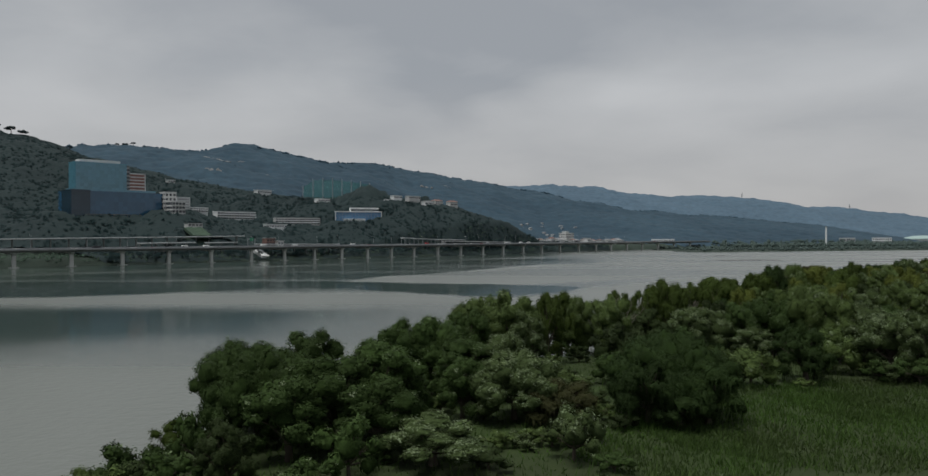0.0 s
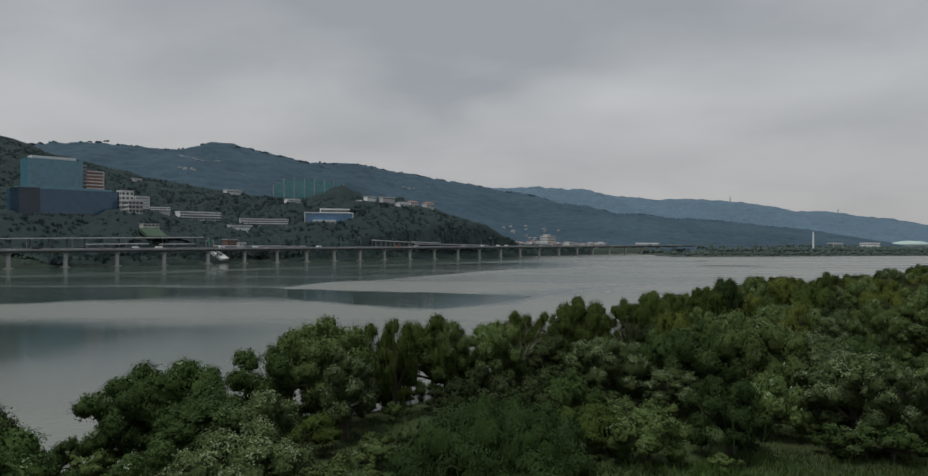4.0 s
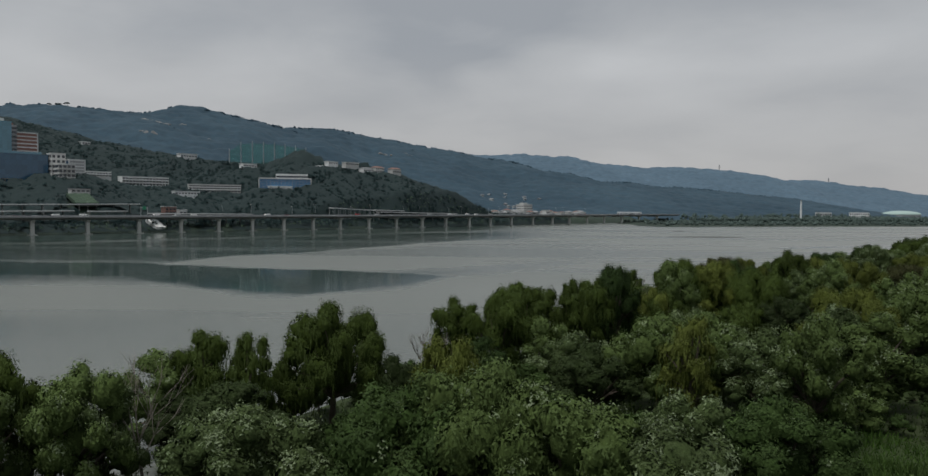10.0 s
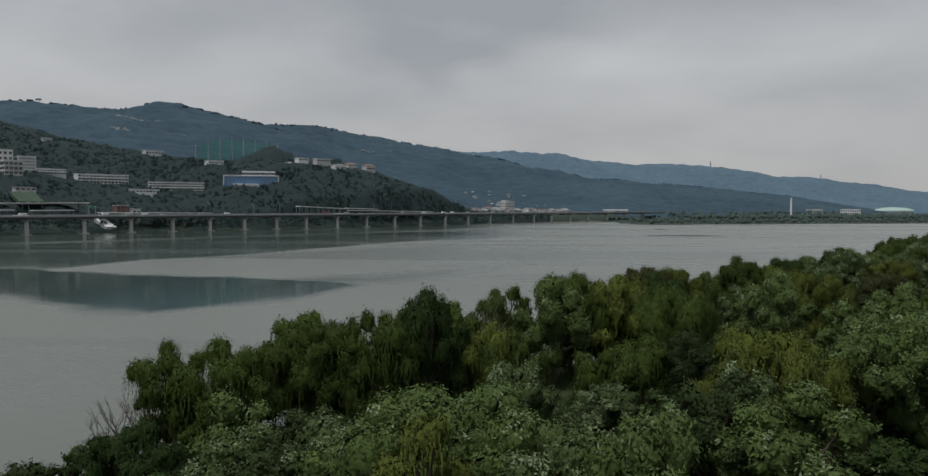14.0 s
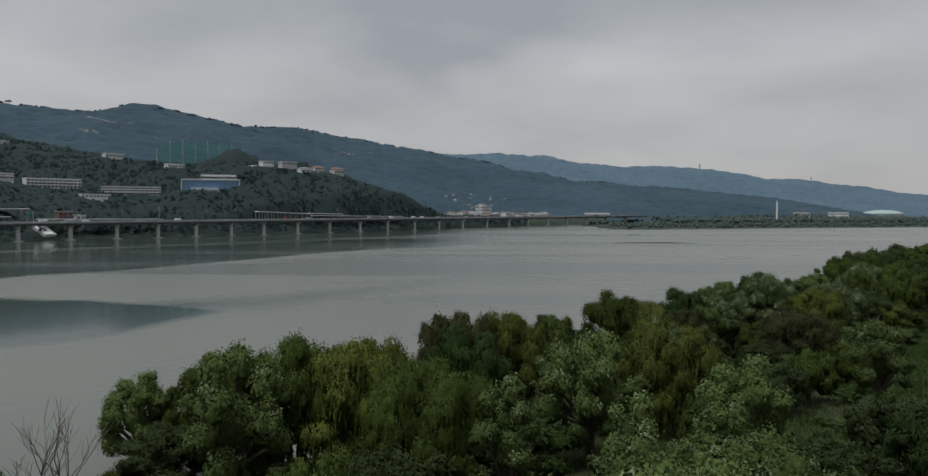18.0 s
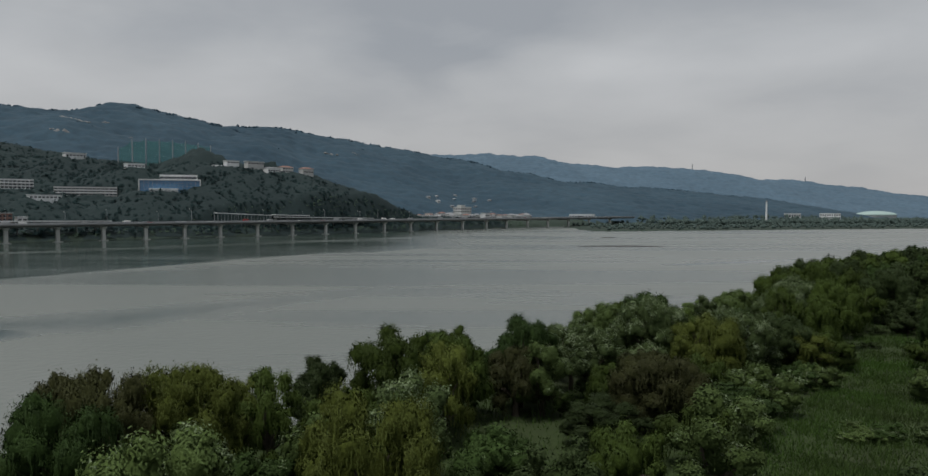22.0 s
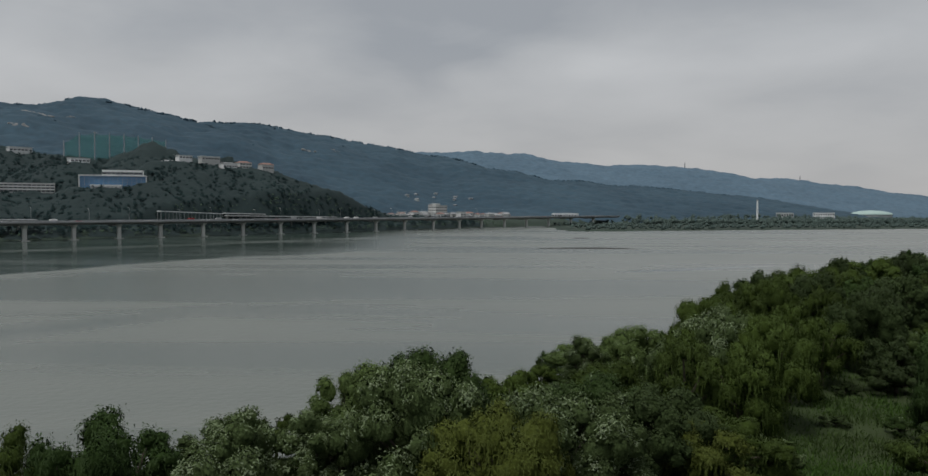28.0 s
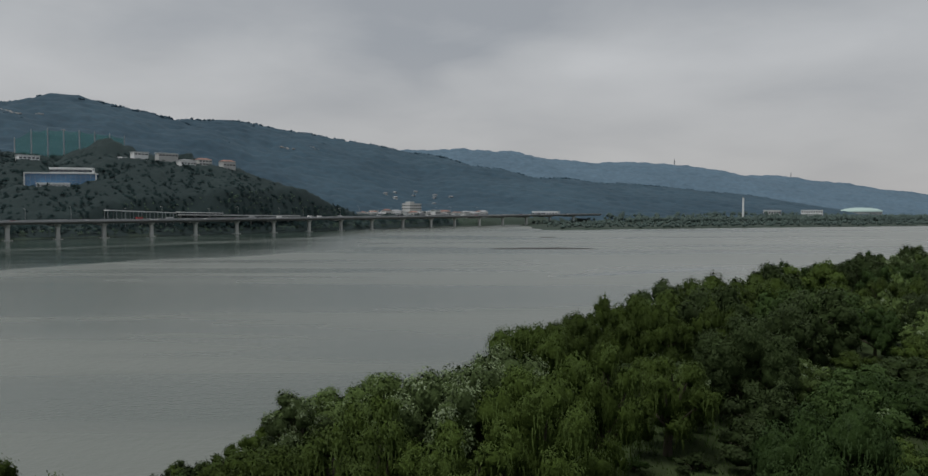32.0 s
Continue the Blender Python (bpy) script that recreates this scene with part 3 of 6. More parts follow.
# near bank: a low meadow strip along the water
SHORE = [(-150, -140), (-88, -30), (-68, 12), (-61, 30), (-56, 44), (-43, 60), (-30, 78), (-14, 88), (-4, 91.5), (1, 99), (3, 110), (8, 118), (22, 140), (38, 150), (52, 168), (68, 176),
         (72, 186), (75, 197), (84, 212), (94, 226), (108, 240), (120, 250), (132, 258), (140, 266), (150, 284), (163, 292), (178, 312), (200, 336), (225, 364), (262, 400),
         (320, 454), (420, 543), (560, 660)]


def shore_side(x, y):
    """Distance inland of the near waterline, positive on land."""
    best, sign = np.full(np.shape(x), 1e9), np.ones(np.shape(x))
    for (ax, ay), (bx, by) in zip(SHORE, SHORE[1:]):
        ux, uy = bx - ax, by - ay
        t = np.clip(((x - ax) * ux + (y - ay) * uy) / (ux * ux + uy * uy), 0, 1)
        dist = np.hypot(x - ax - t * ux, y - ay - t * uy)
        s = np.where((x - ax) * uy - (y - ay) * ux > 0, 1.0, -1.0)
        sign = np.where(dist < best, s, sign)
        best = np.minimum(best, dist)
    return best * sign


def meadow_height(x, y):
    d = shore_side(x, y)
    return -1.0 + smoothstep(-6, 7, d + wave(x, y, 14, 31) * 1.2) * 1.9 + smoothstep(5, 40, d) * 0.5 + wave(x, y, 22, 32) * 0.12 * smoothstep(0, 8, d)


sheet("ground", np.arange(-140, 560.1, 4.0), np.arange(-90, 660.1, 4.0), meadow_height, MEADOW,
      "low grassy river bank with damp edges", "meadow", skip_below=-0.9)


def mud_bar(cx, cy, length, width, turn):
    n, verts = 40, []
    for ring, (k, z) in enumerate(((1.0, -0.15), (0.75, 0.18), (0.4, 0.32))):
        for i in range(n):
            a = 2 * math.pi * i / n
            w = 1 + 0.18 * math.sin(3 * a + cx) + 0.10 * math.sin(7 * a)
            verts.append((math.cos(a) * length / 2 * k * w, math.sin(a) * width / 2 * k * w, z))
    faces = [(r * n + i, r * n + (i + 1) % n, (r + 1) * n + (i + 1) % n, (r + 1) * n + i) for r in range(2) for i in range(n)]
    faces.append(tuple(range(2 * n, 3 * n)))
    ob = new("mud_bar", mesh_of("mud_bar", verts, faces, SAND, smooth=True))
    ob.matrix_basis = pose(cx, cy, 0, 0, 0, turn)
    return tagged(ob, "low dark mud bar just above the water", "sandbar", group="mud bars in the river", kind="structure")


mud_bar(223.5, 634, 66, 17, 2)
mud_bar(247, 790, 16, 9, 12)


# ---------------------------------------------------------------- viaduct along the far bank
PIERS = [-115, -77, -38, 0, 38, 76, 115, 150, 184, 217, 250, 283, 316, 353, 391, 430, 468, 508, 547, 588, 633, 677, 717, 762, 808, 858, 912, 971]


def frame_at(s, d, z=0.0):
    x, y = along(s, d)
    return pose(x, y, z, 0, 0, math.degrees(math.atan2(BRIDGE_U[1], BRIDGE_U[0])))


def make_viaduct():
    road = tagged(new("viaduct"), "long grey concrete highway viaduct on single piers over shallow water", "bridge")
    road.matrix_basis = frame_at(0, 0)
    verts, faces = [], []
    shape = [(1.45, 1.3, 0.0), (1.45, 1.3, 9.0), (1.5, 3.0, 10.0), (1.5, 4.4, 11.05)]
    for hx, hy, z in shape:
        for k in range(16):
            a = 2 * math.pi * k / 16
            ca, sa = math.cos(a), math.sin(a)
            verts.append((hx * math.copysign(abs(ca) ** 0.5, ca), hy * math.copysign(abs(sa) ** 0.5, sa), z))
    for r in range(3):
        for k in range(16):
            faces.append((r * 16 + k, r * 16 + (k + 1) % 16, r * 16 + 16 + (k + 1) % 16, r * 16 + 16 + k))
    faces.append(tuple(range(48, 64)))
    pier_me = mesh_of("pier", verts, faces, PIER)
    foot_me = bevelled("pier_footing", (-2.9, 2.9, -2.6, 2.6, -2.5, 0.5), PIER, 0.15)
    head_me = bevelled("cross_head", (-1.3, 1.3, 4.41, 17.6, 9.9, 11.045), CONCRETE, 0.1)
    for s in PIERS:
        p = part("pier", pier_me, road, m=pose(s, 0, 0))
        part("pier_footing", foot_me, p)
        part("cross_head", head_me, p)
    ends = [-400] + PIERS + [1040]
    for row, d in enumerate((0.0, 14.0)):
        for a, b in zip(ends, ends[1:]):
            L = b - a
            prof = [(-5.6, 13.0), (-5.6, 12.35), (-3.0, 11.9), (-2.6, 11.05), (2.6, 11.05), (3.0, 11.9), (5.6, 12.35), (5.6, 13.0)]
            v = [(x, d + y, z) for x in (a + 0.04, b - 0.04) for y, z in prof]
            n = len(prof)
            f = [tuple(range(n - 1, -1, -1)), tuple(range(n, 2 * n))] + [(i, (i + 1) % n, n + (i + 1) % n, n + i) for i in range(n)]
            part("deck_span", mesh_of("deck_span", v, f, CONCRETE), road)
            part("carriageway", boxes("carriageway", [(a + 0.04, b - 0.04, d - 5.1, d + 5.1, 13.004, 13.06)], ASPHALT), road)
            for side in (-1, 1):
                y = d + side * 5.35
                part("parapet", boxes("parapet", [(a + 0.04, b - 0.04, y - 0.22, y + 0.22, 13.002, 13.85)], GREY_WALL), road)
                part("hand_rail", boxes("hand_rail", [(a + 0.04, b - 0.04, y - 0.05, y + 0.05, 14.15, 14.25)] +
                                        [(a + 0.5 + k * 3.0, a + 0.6 + k * 3.0, y - 0.04, y + 0.04, 13.852, 14.148) for k in range(int(L / 3.0))], STEEL), road)


make_viaduct()


# ---------------------------------------------------------------- near trees
def lumpy(rs, centre, radius, squash=1.0, ball=BALL1):
    v, f = ball
    bump = 1 + 0.22 * np.sin(v @ rs.uniform(-3, 3, 3) + rs.uniform(0, 6)) + rs.uniform(-0.12, 0.12, len(v))
    return v * bump[:, None] * np.array([radius, radius, radius * squash]) + centre, f


def unit(v):
    return v / np.maximum(np.linalg.norm(v, axis=-1, keepdims=True), 1e-9)


def leaf_quads(rs, base, way, length, width, face=None):
    """Three-cornered sprays of leaves from base points along way; face: the side that they turn outwards."""
    n = len(base)
    way = unit(way)
    turn = unit(rs.normal(size=(n, 3)))
    if face is not None:
        turn = unit(face + turn * 0.45)
    side = unit(np.cross(way, turn))
    l, w = length[:, None], width[:, None]
    fold = rs.normal(size=(n, 3)) * 0.08 * l
    tri = np.stack([base + side * w, base + way * l + fold, base - side * w], 1)
    if face is not None:
        back = (np.cross(tri[:, 1] - tri[:, 0], tri[:, 2] - tri[:, 0]) * face).sum(1) < 0
        tri[back] = tri[back][:, ::-1]
    return tri.reshape(-1, 3)


def crown_clumps(rs, weeping, radius, height, majors, subs):
    """Foliage clumps that fuse into the large lobes of a domed crown: centres and radii."""
    centres, radii = [(0.0, 0.0, height * 0.46)], [radius * 0.47]
    golden = math.pi * (3 - 5 ** 0.5)
    lean = rs.uniform(-0.5, 0.5, 2)
    for i in range(majors):
        f = (i + 0.4) / majors
        up = 1 - 1.85 * f
        a = i * golden + rs.uniform(-0.4, 0.4)
        ring = math.sqrt(max(0.0, 1 - up * up)) if up > 0 else 1 - (0.12 if weeping else 0.3) * up * up
        reach = rs.uniform(0.58, 0.84)
        out = unit(np.array([math.cos(a) * ring, math.sin(a) * ring, max(up, -0.1) * 0.9 + 0.05]))
        lobe = np.array([math.cos(a) * ring * radius * reach, math.sin(a) * ring * radius * reach, height * (0.48 + (0.30 if up > 0 else 0.36) * up * rs.uniform(0.88, 1.08))])
        lobe[:2] += lean * lobe[2] / height
        size = radius * rs.uniform(0.27, 0.40)
        centres.append(lobe)
        radii.append(size * 0.82)
        for _ in range(subs):
            n = unit(rs.normal(size=3) * 0.8 + out + np.array([0, 0, 0.25]))
            centres.append(lobe + n * size * rs.uniform(0.5, 0.85) * np.array([1, 1, 0.9]))
            radii.append(size * rs.uniform(0.30, 0.55))
    centres, radii = np.array(centres), np.array(radii)
    centres[:, 2] = np.maximum(centres[:, 2], radii * 0.8)
    return centres, radii, lean


def crown_surface(rs, centres, radii, count, rise=0.0, flat=1.0, near=0.86, far=1.08):
    """Points on the outside of the fused clumps, with the way out of each clump."""
    own = rs.choice(len(centres), count * 5, p=radii ** 2 / (radii ** 2).sum())
    n = unit(rs.normal(size=(len(own), 3)) * np.array([1, 1, flat]) + np.array([0, 0, rise]))
    p = centres[own] + n * (radii[own] * rs.uniform(near, far, len(own)))[:, None]
    ok = (p[:, 2] > 0.25) & ((n[:, 2] > -0.45) | (rs.uniform(0, 1, len(own)) < 0.3))
    for c, r in zip(centres, radii):
        ok &= ((p - c) ** 2).sum(1) > (0.84 * r) ** 2
    keep = np.flatnonzero(ok)[:count]
    return p[keep], n[keep]


def tree_meshes(kind, seed, tint, radius=5.0, height=10.0, majors=12, subs=5, tufts=800, leaf=1.0, inner=2000, strands=600):
    """Crown and trunk meshes of one willow, and the crown's true reach and top."""
    rs = np.random.RandomState(seed)
    weeping = kind == "weep"
    centres, radii, lean = crown_clumps(rs, weeping, radius, height, majors, subs)
    clumps = len(centres)
    verts, normals, faces, index, off = [], [], [], [], 0
    middle, spread = np.array([0, 0, height * 0.42]), np.array([radius, radius, height * 0.5])

    def add(v, n, f, slot):
        nonlocal off
        verts.append(v)
        normals.append(n)
        faces.extend((f + off).tolist())
        index.extend([slot] * len(f))
        off += len(v)

    def triangles(tri, n, slot):
        tri[:, 2] = np.maximum(tri[:, 2], 0.1)
        add(tri, np.repeat(n, 3, 0), np.arange(len(tri)).reshape(-1, 3), slot)

    def outward(p):
        return unit((p - middle) / spread)

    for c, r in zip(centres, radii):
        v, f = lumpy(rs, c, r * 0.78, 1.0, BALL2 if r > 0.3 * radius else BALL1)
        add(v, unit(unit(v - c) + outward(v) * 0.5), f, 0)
    # ragged inner foliage in the shaded leaf colour that wraps the clumps
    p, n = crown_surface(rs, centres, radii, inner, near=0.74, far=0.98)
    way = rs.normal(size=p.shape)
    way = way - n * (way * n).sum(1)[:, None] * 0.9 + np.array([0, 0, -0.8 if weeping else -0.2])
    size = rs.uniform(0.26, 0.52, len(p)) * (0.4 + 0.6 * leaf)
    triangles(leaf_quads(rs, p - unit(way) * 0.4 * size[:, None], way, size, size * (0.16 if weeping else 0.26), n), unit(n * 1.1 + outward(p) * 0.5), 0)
    # lighter leaf sprays gather in tufts on the outer and upper sides, painting lobe tops brighter
    each = 11
    twig, n = crown_surface(rs, centres, radii, int(tufts * 1.1), rise=0.85, near=0.92, far=1.14)
    # pale tips only on upward-facing tufts, like light from above
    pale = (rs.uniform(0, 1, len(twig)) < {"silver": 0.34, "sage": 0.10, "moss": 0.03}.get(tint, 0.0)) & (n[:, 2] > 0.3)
    n, twig, pale = (np.repeat(q, each, 0) for q in (n, twig, pale))
    many = len(n)
    base = twig + rs.normal(size=(many, 3)) * 0.19 * (0.6 + 0.4 * leaf)
    way = rs.normal(size=(many, 3))
    way = way - n * (way * n).sum(1)[:, None] * 0.8 + n * 0.2 + np.array([0, 0, -0.9 if weeping else -0.1])
    long = rs.uniform(0.13, 0.27, many) * leaf
    tri = leaf_quads(rs, base, way, long, long * (0.20 if weeping else 0.30), n).reshape(-1, 9)
    soft = unit(n * 1.1 + outward(twig) * 0.5 + np.array([0, 0, 0.1]))
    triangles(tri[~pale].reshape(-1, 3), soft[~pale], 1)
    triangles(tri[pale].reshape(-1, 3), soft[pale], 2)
    # hanging strands on the outer sides, their ends in the shaded leaf colour
    if weeping:
        top, n = crown_surface(rs, centres, radii, strands, rise=0.1, flat=0.4, near=0.9, far=1.1)
        fall = np.minimum(rs.uniform(0.4, 1.0, len(top)) * (0.8 + 2.1 * rs.uniform(0, 1, len(top)) ** 2), np.maximum(0.3, top[:, 2] - 0.4))
        for k in range(4):
            base = top + n * np.array([1, 1, 0]) * 0.06 * k + rs.normal(size=top.shape) * np.array([0.05, 0.05, 0.03])
            base[:, 2] -= fall * k / 4
            way = np.array([0, 0, -1.0]) + rs.normal(size=top.shape) * 0.10
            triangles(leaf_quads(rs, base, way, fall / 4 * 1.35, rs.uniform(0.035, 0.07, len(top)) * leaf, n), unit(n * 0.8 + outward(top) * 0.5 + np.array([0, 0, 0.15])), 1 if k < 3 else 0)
    every = np.concatenate(verts)
    reach, top = float(np.percentile(np.hypot(every[:, 0], every[:, 1]), 97)), float(np.percentile(every[:, 2], 99.8))
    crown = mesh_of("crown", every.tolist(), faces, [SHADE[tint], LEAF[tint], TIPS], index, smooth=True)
    crown.normals_split_custom_set_from_vertices(np.concatenate(normals).tolist())
    # trunk with limbs that reach into the clumps
    rows = []
    fork = Vector((lean[0] * 0.2, lean[1] * 0.2, height * 0.22))
    r0 = 0.055 * height ** 0.8 * 0.9
    rows.append(([(0, 0, -0.6), (0.03, 0.02, height * 0.1), fork], [r0 * 1.35, r0 * 1.05, r0 * 0.9]))
    for j in rs.choice(clumps, 14, replace=False):
        tip = Vector(centres[j].tolist())
        bend = fork.lerp(tip, 0.5) + Vector((rs.uniform(-0.4, 0.4), rs.uniform(-0.4, 0.4), height * 0.05))
        rows.append(([fork, bend, tip], [r0 * 0.55, r0 * 0.34, 0.05]))
    return crown, tubes("trunk", rows, 6, BARK), reach, top


def bare_tree_mesh(seed, height):
    rs = random.Random(seed)
    rows = []

    def grow(p, way, length, r, depth):
        q = [p]
        for k in range(3):
            way = (way + Vector((rs.uniform(-0.16, 0.16), rs.uniform(-0.16, 0.16), 0.06))).normalized()
            q.append(q[-1] + way * length / 3)
        rows.append((q, [r, r * 0.85, r * 0.7, r * 0.5]))
        if depth:
            for _ in range(3 if depth > 1 else 4):
                w = (way + Vector((rs.uniform(-0.8, 0.8), rs.uniform(-0.8, 0.8), rs.uniform(-0.1, 0.5)))).normalized()
                grow(q[rs.choice((2, 3))], w, length * rs.uniform(0.55, 0.8), r * 0.5, depth - 1)

    for _ in range(3):
        grow(Vector((rs.uniform(-0.2, 0.2), rs.uniform(-0.2, 0.2), -0.4)), Vector((rs.uniform(-0.35, 0.35), rs.uniform(-0.35, 0.35), 1)).normalized(), height * 0.42, 0.14, 3)
    return tubes("trunk", rows, 4, DEADWOOD)


LABELS = {
    "sage": "broad willow with a rounded grey-green crown on the bank",
    "silver": "bushy willow with pale silvery leaf tips",
    "weep": "weeping willow with long hanging olive strands by the water",
    "olive": "yellow-green weeping willow with drooping strands",
    "moss": "broad deep green willow with a lobed crown on the bank",
    "deep": "dark weeping willow with strands hanging to the grass",
    "dark": "dense dark green tree in the riverside wood",
    "brown": "thin brownish willow with browning drooping strands",
}
KINDS = {}


def tree_kinds():
    """Each kind in several sizes: broad and middling crowns, slim ones, and lighter ones for the depth and the far end of the wood."""
    sizes = {  # radius, height, lobes, clumps on each, tufts, leaf, inner, strands, how many
        "huge": (8.6, 11.0, 26, 6, 2300, 1.05, 8500, 1800, 1),
        "broad": (5.4, 10.5, 17, 5, 1050, 1.0, 4600, 1100, 2),
        "near": (3.8, 10.5, 14, 4, 680, 0.95, 3000, 800, 2),
        "slim": (2.6, 11.0, 12, 3, 460, 0.92, 1700, 600, 1),
        "fill": (4.6, 7.5, 11, 3, 320, 1.45, 1300, 260, 1),
        "far": (5.5, 10.5, 12, 3, 230, 1.9, 1000, 200, 1),
        "shrub": (4.6, 8.0, 7, 2, 78, 1.9, 320, 50, 1),
    }
    for tint, form in (("sage", "round"), ("silver", "round"), ("dark", "round"), ("moss", "round"), ("deep", "weep"), ("weep", "weep"), ("olive", "weep"), ("brown", "weep")):
        for lod, (wide, tall, majors, subs, tufts, leaf, inner, strands, count) in sizes.items():
            for k in range(count + (1 if lod == "near" and tint in ("sage", "weep") else 0)):
                KINDS.setdefault((tint, lod), []).append(tree_meshes(form, 100 + 7 * k + len(KINDS) * 3, tint, wide, tall, majors, subs, tufts, leaf, inner, strands))


tree_kinds()
PLANTED = []


def plant(tint, x, y, top, radius, lod="near", pick=0):
    """A tree whose crown reaches the height top and the given radius."""
    base = float(meadow_height(np.array([x]), np.array([y]))[0])
    base = max(base, -0.2)
    crown, trunk, reach, crest = KINDS[(tint, lod)][pick % len(KINDS[(tint, lod)])]
    if lod == "shrub":
        ob = tagged(new("shrub"), "low " + ("silvery" if tint == "silver" else "green") + " shrub among the bank trees", "shrub", group="shrubs under the wood")
    else:
        ob = tagged(new("willow_tree" if tint != "dark" else "tree"), LABELS[tint], "tree", group="trees of the riverside wood")
    part("trunk", trunk, ob)
    part("crown", crown, ob)
    k = radius / reach
    ob.matrix_basis = Matrix.LocRotScale((x, y, base - 0.05), Euler((0, 0, random.uniform(0, 6.28))), (k, k, (top - base) / crest))
    PLANTED.append((x, y, radius))
    return ob


# trees of the wood, stretch by stretch along the bank: kind, x, y, top, radius
GROVES = []


def grove(*trees):
    GROVES.append(trees)


grove(("moss", -56.7, 13.7, 4, 2.4), ("silver", -41.3, 13.9, 4, 2.2), ("dark", -47, 14.6, 7.2, 2.2), ("dark", -53.8, 15.1, 5.2, 2.8),
      ("moss", -37.9, 17.8, 6.7, 2.5), ("moss", -51.9, 21.2, 6.5, 2.1),
      ("silver", -31, 21.5, 6, 4), ("silver", -18.4, 22.9, 6.4, 2.4), ("moss", -44.4, 23.7, 9.1, 3.5), ("moss", -36.4, 26.4, 8.4, 3.6), ("silver", -23.3, 28.2, 3.1, 3.4),
      ("moss", -41.4, 29, 10.2, 4), ("silver", -17.2, 29.2, 5.2, 2.4), ("moss", -49.7, 31.6, 11.1, 6.1))
grove(("moss", -37.2, 32.3, 11, 4), ("brown", -17.9, 35.9, 6.6, 3.4), ("moss", -34.5, 36.3, 8.2, 2.4), ("dark", -39.5, 38.1, 10, 2.2), ("silver", -22.9, 38.5, 8.9, 4.6),
      ("moss", -28.7, 39, 8.2, 2.5), ("silver", -17.6, 42.2, 5.8, 3), ("deep", -5.2, 41.0, 11.0, 6.9), ("deep", -2.2, 35.8, 8.4, 3.4), ("deep", -8.6, 36.0, 8.6, 3.4), ("deep", -5.4, 35.4, 7.6, 3.4), ("moss", -47.2, 43.9, 10.7, 3.7), ("moss", -28.5, 48.6, 9, 4),
      ("silver", -23.8, 49.3, 9.7, 3.2), ("moss", -37, 56.1, 10.7, 4.4), ("moss", -33.5, 56.2, 10.9, 4.5), ("silver", -15.5, 57.3, 3.7, 4.5), ("silver", 31.1, 58.4, 5.2, 3.7),
      ("silver", 34.7, 59.6, 11.1, 2.8), ("deep", 18.7, 59.6, 9, 3.8), ("silver", 33.1, 64.1, 10.9, 4.2))
grove(("moss", -28.4, 65.2, 11, 3.3), ("silver", -19.6, 65.8, 10.9, 2.9), ("silver", 34.7, 68.4, 10.1, 3.9), ("silver", 12, 69.2, 4.6, 3.7), ("sage", 47.5, 70, 10.6, 3.6),
      ("silver", 10.6, 71, 4.9, 3.1), ("sage", -21.3, 71.6, 13.5, 3.8), ("silver", 33.3, 72.5, 10.7, 3.5), ("silver", 34.9, 75.2, 11, 4.4), ("silver", 17.4, 75.5, 7.5, 3.3),
      ("weep", -15.5, 76.6, 12.7, 2.3), ("sage", 30.2, 76.8, 12.4, 4.6), ("sage", 8.8, 75.0, 4.6, 2.1), ("moss", 21.6, 78.7, 12.7, 5.2), ("sage", 25.5, 79.4, 13.7, 4.4),
      ("weep", -19.1, 80, 11.7, 2.4), ("sage", -26.2, 81.9, 11.8, 4.8), ("silver", 11.1, 83.3, 9.6, 4.8))
grove(("moss", 18.8, 86.4, 10.4, 3.2), ("sage", 23.7, 86.4, 10.6, 3.6), ("silver", 39.8, 87.1, 10, 2.8), ("moss", 46.1, 87.2, 9.6, 4.3), ("dark", -17.1, 87.8, 9, 1.7),
      ("sage", -2.6, 89.4, 11.1, 2.9), ("weep", -11.5, 91.5, 11.7, 4.9), ("sage", -9.4, 89.0, 10.9, 2.9), ("silver", -2.0, 91.2, 10.2, 2.6), ("olive", 23.5, 96, 12.1, 3.1), ("dark", 5.5, 98.4, 7.9, 3.8),
      ("dark", 1.7, 99.8, 6.6, 3.2), ("dark", 18.7, 102, 9.4, 2.2), ("sage", 55.6, 102.9, 13.1, 3.2), ("silver", 31.9, 103, 5.7, 3.7), ("weep", 5.4, 103.6, 11, 1.9),
      ("weep", 1.3, 104.7, 11, 3.3), ("sage", -2.3, 104.7, 9.2, 3.8), ("olive", 45.3, 104.9, 12.5, 2.5))
grove(("deep", 26.6, 117.2, 8.2, 3.0), ("moss", 31.0, 114.3, 6.4, 3.3), ("silver", 52.3, 106.3, 11.3, 3.7), ("dark", 36.5, 108, 9.4, 3.6), ("dark", 23, 108.5, 8.4, 2.5), ("weep", 11.9, 109.1, 12.9, 4.8),
      ("silver", 35.3, 112.3, 9.9, 3.4), ("sage", 44.4, 112.5, 11.5, 4.7), ("sage", 66.6, 112.9, 11.7, 4.1), ("sage", 48.4, 113, 11.8, 5.5), ("dark", 62.9, 115.5, 12, 3.5),
      ("sage", 33.1, 115.8, 10.8, 2.3), ("dark", 19.1, 118.1, 5.3, 2.4), ("silver", 65.8, 118.5, 11.8, 2.4), ("olive", 69.6, 122.8, 13.4, 3.7), ("silver", 51.6, 126.5, 10.3, 2.7),
      ("olive", 71.9, 127.3, 12.7, 4.6), ("weep", 29, 128.2, 11.9, 3.4), ("silver", 51.6, 129.3, 9.7, 2.7))
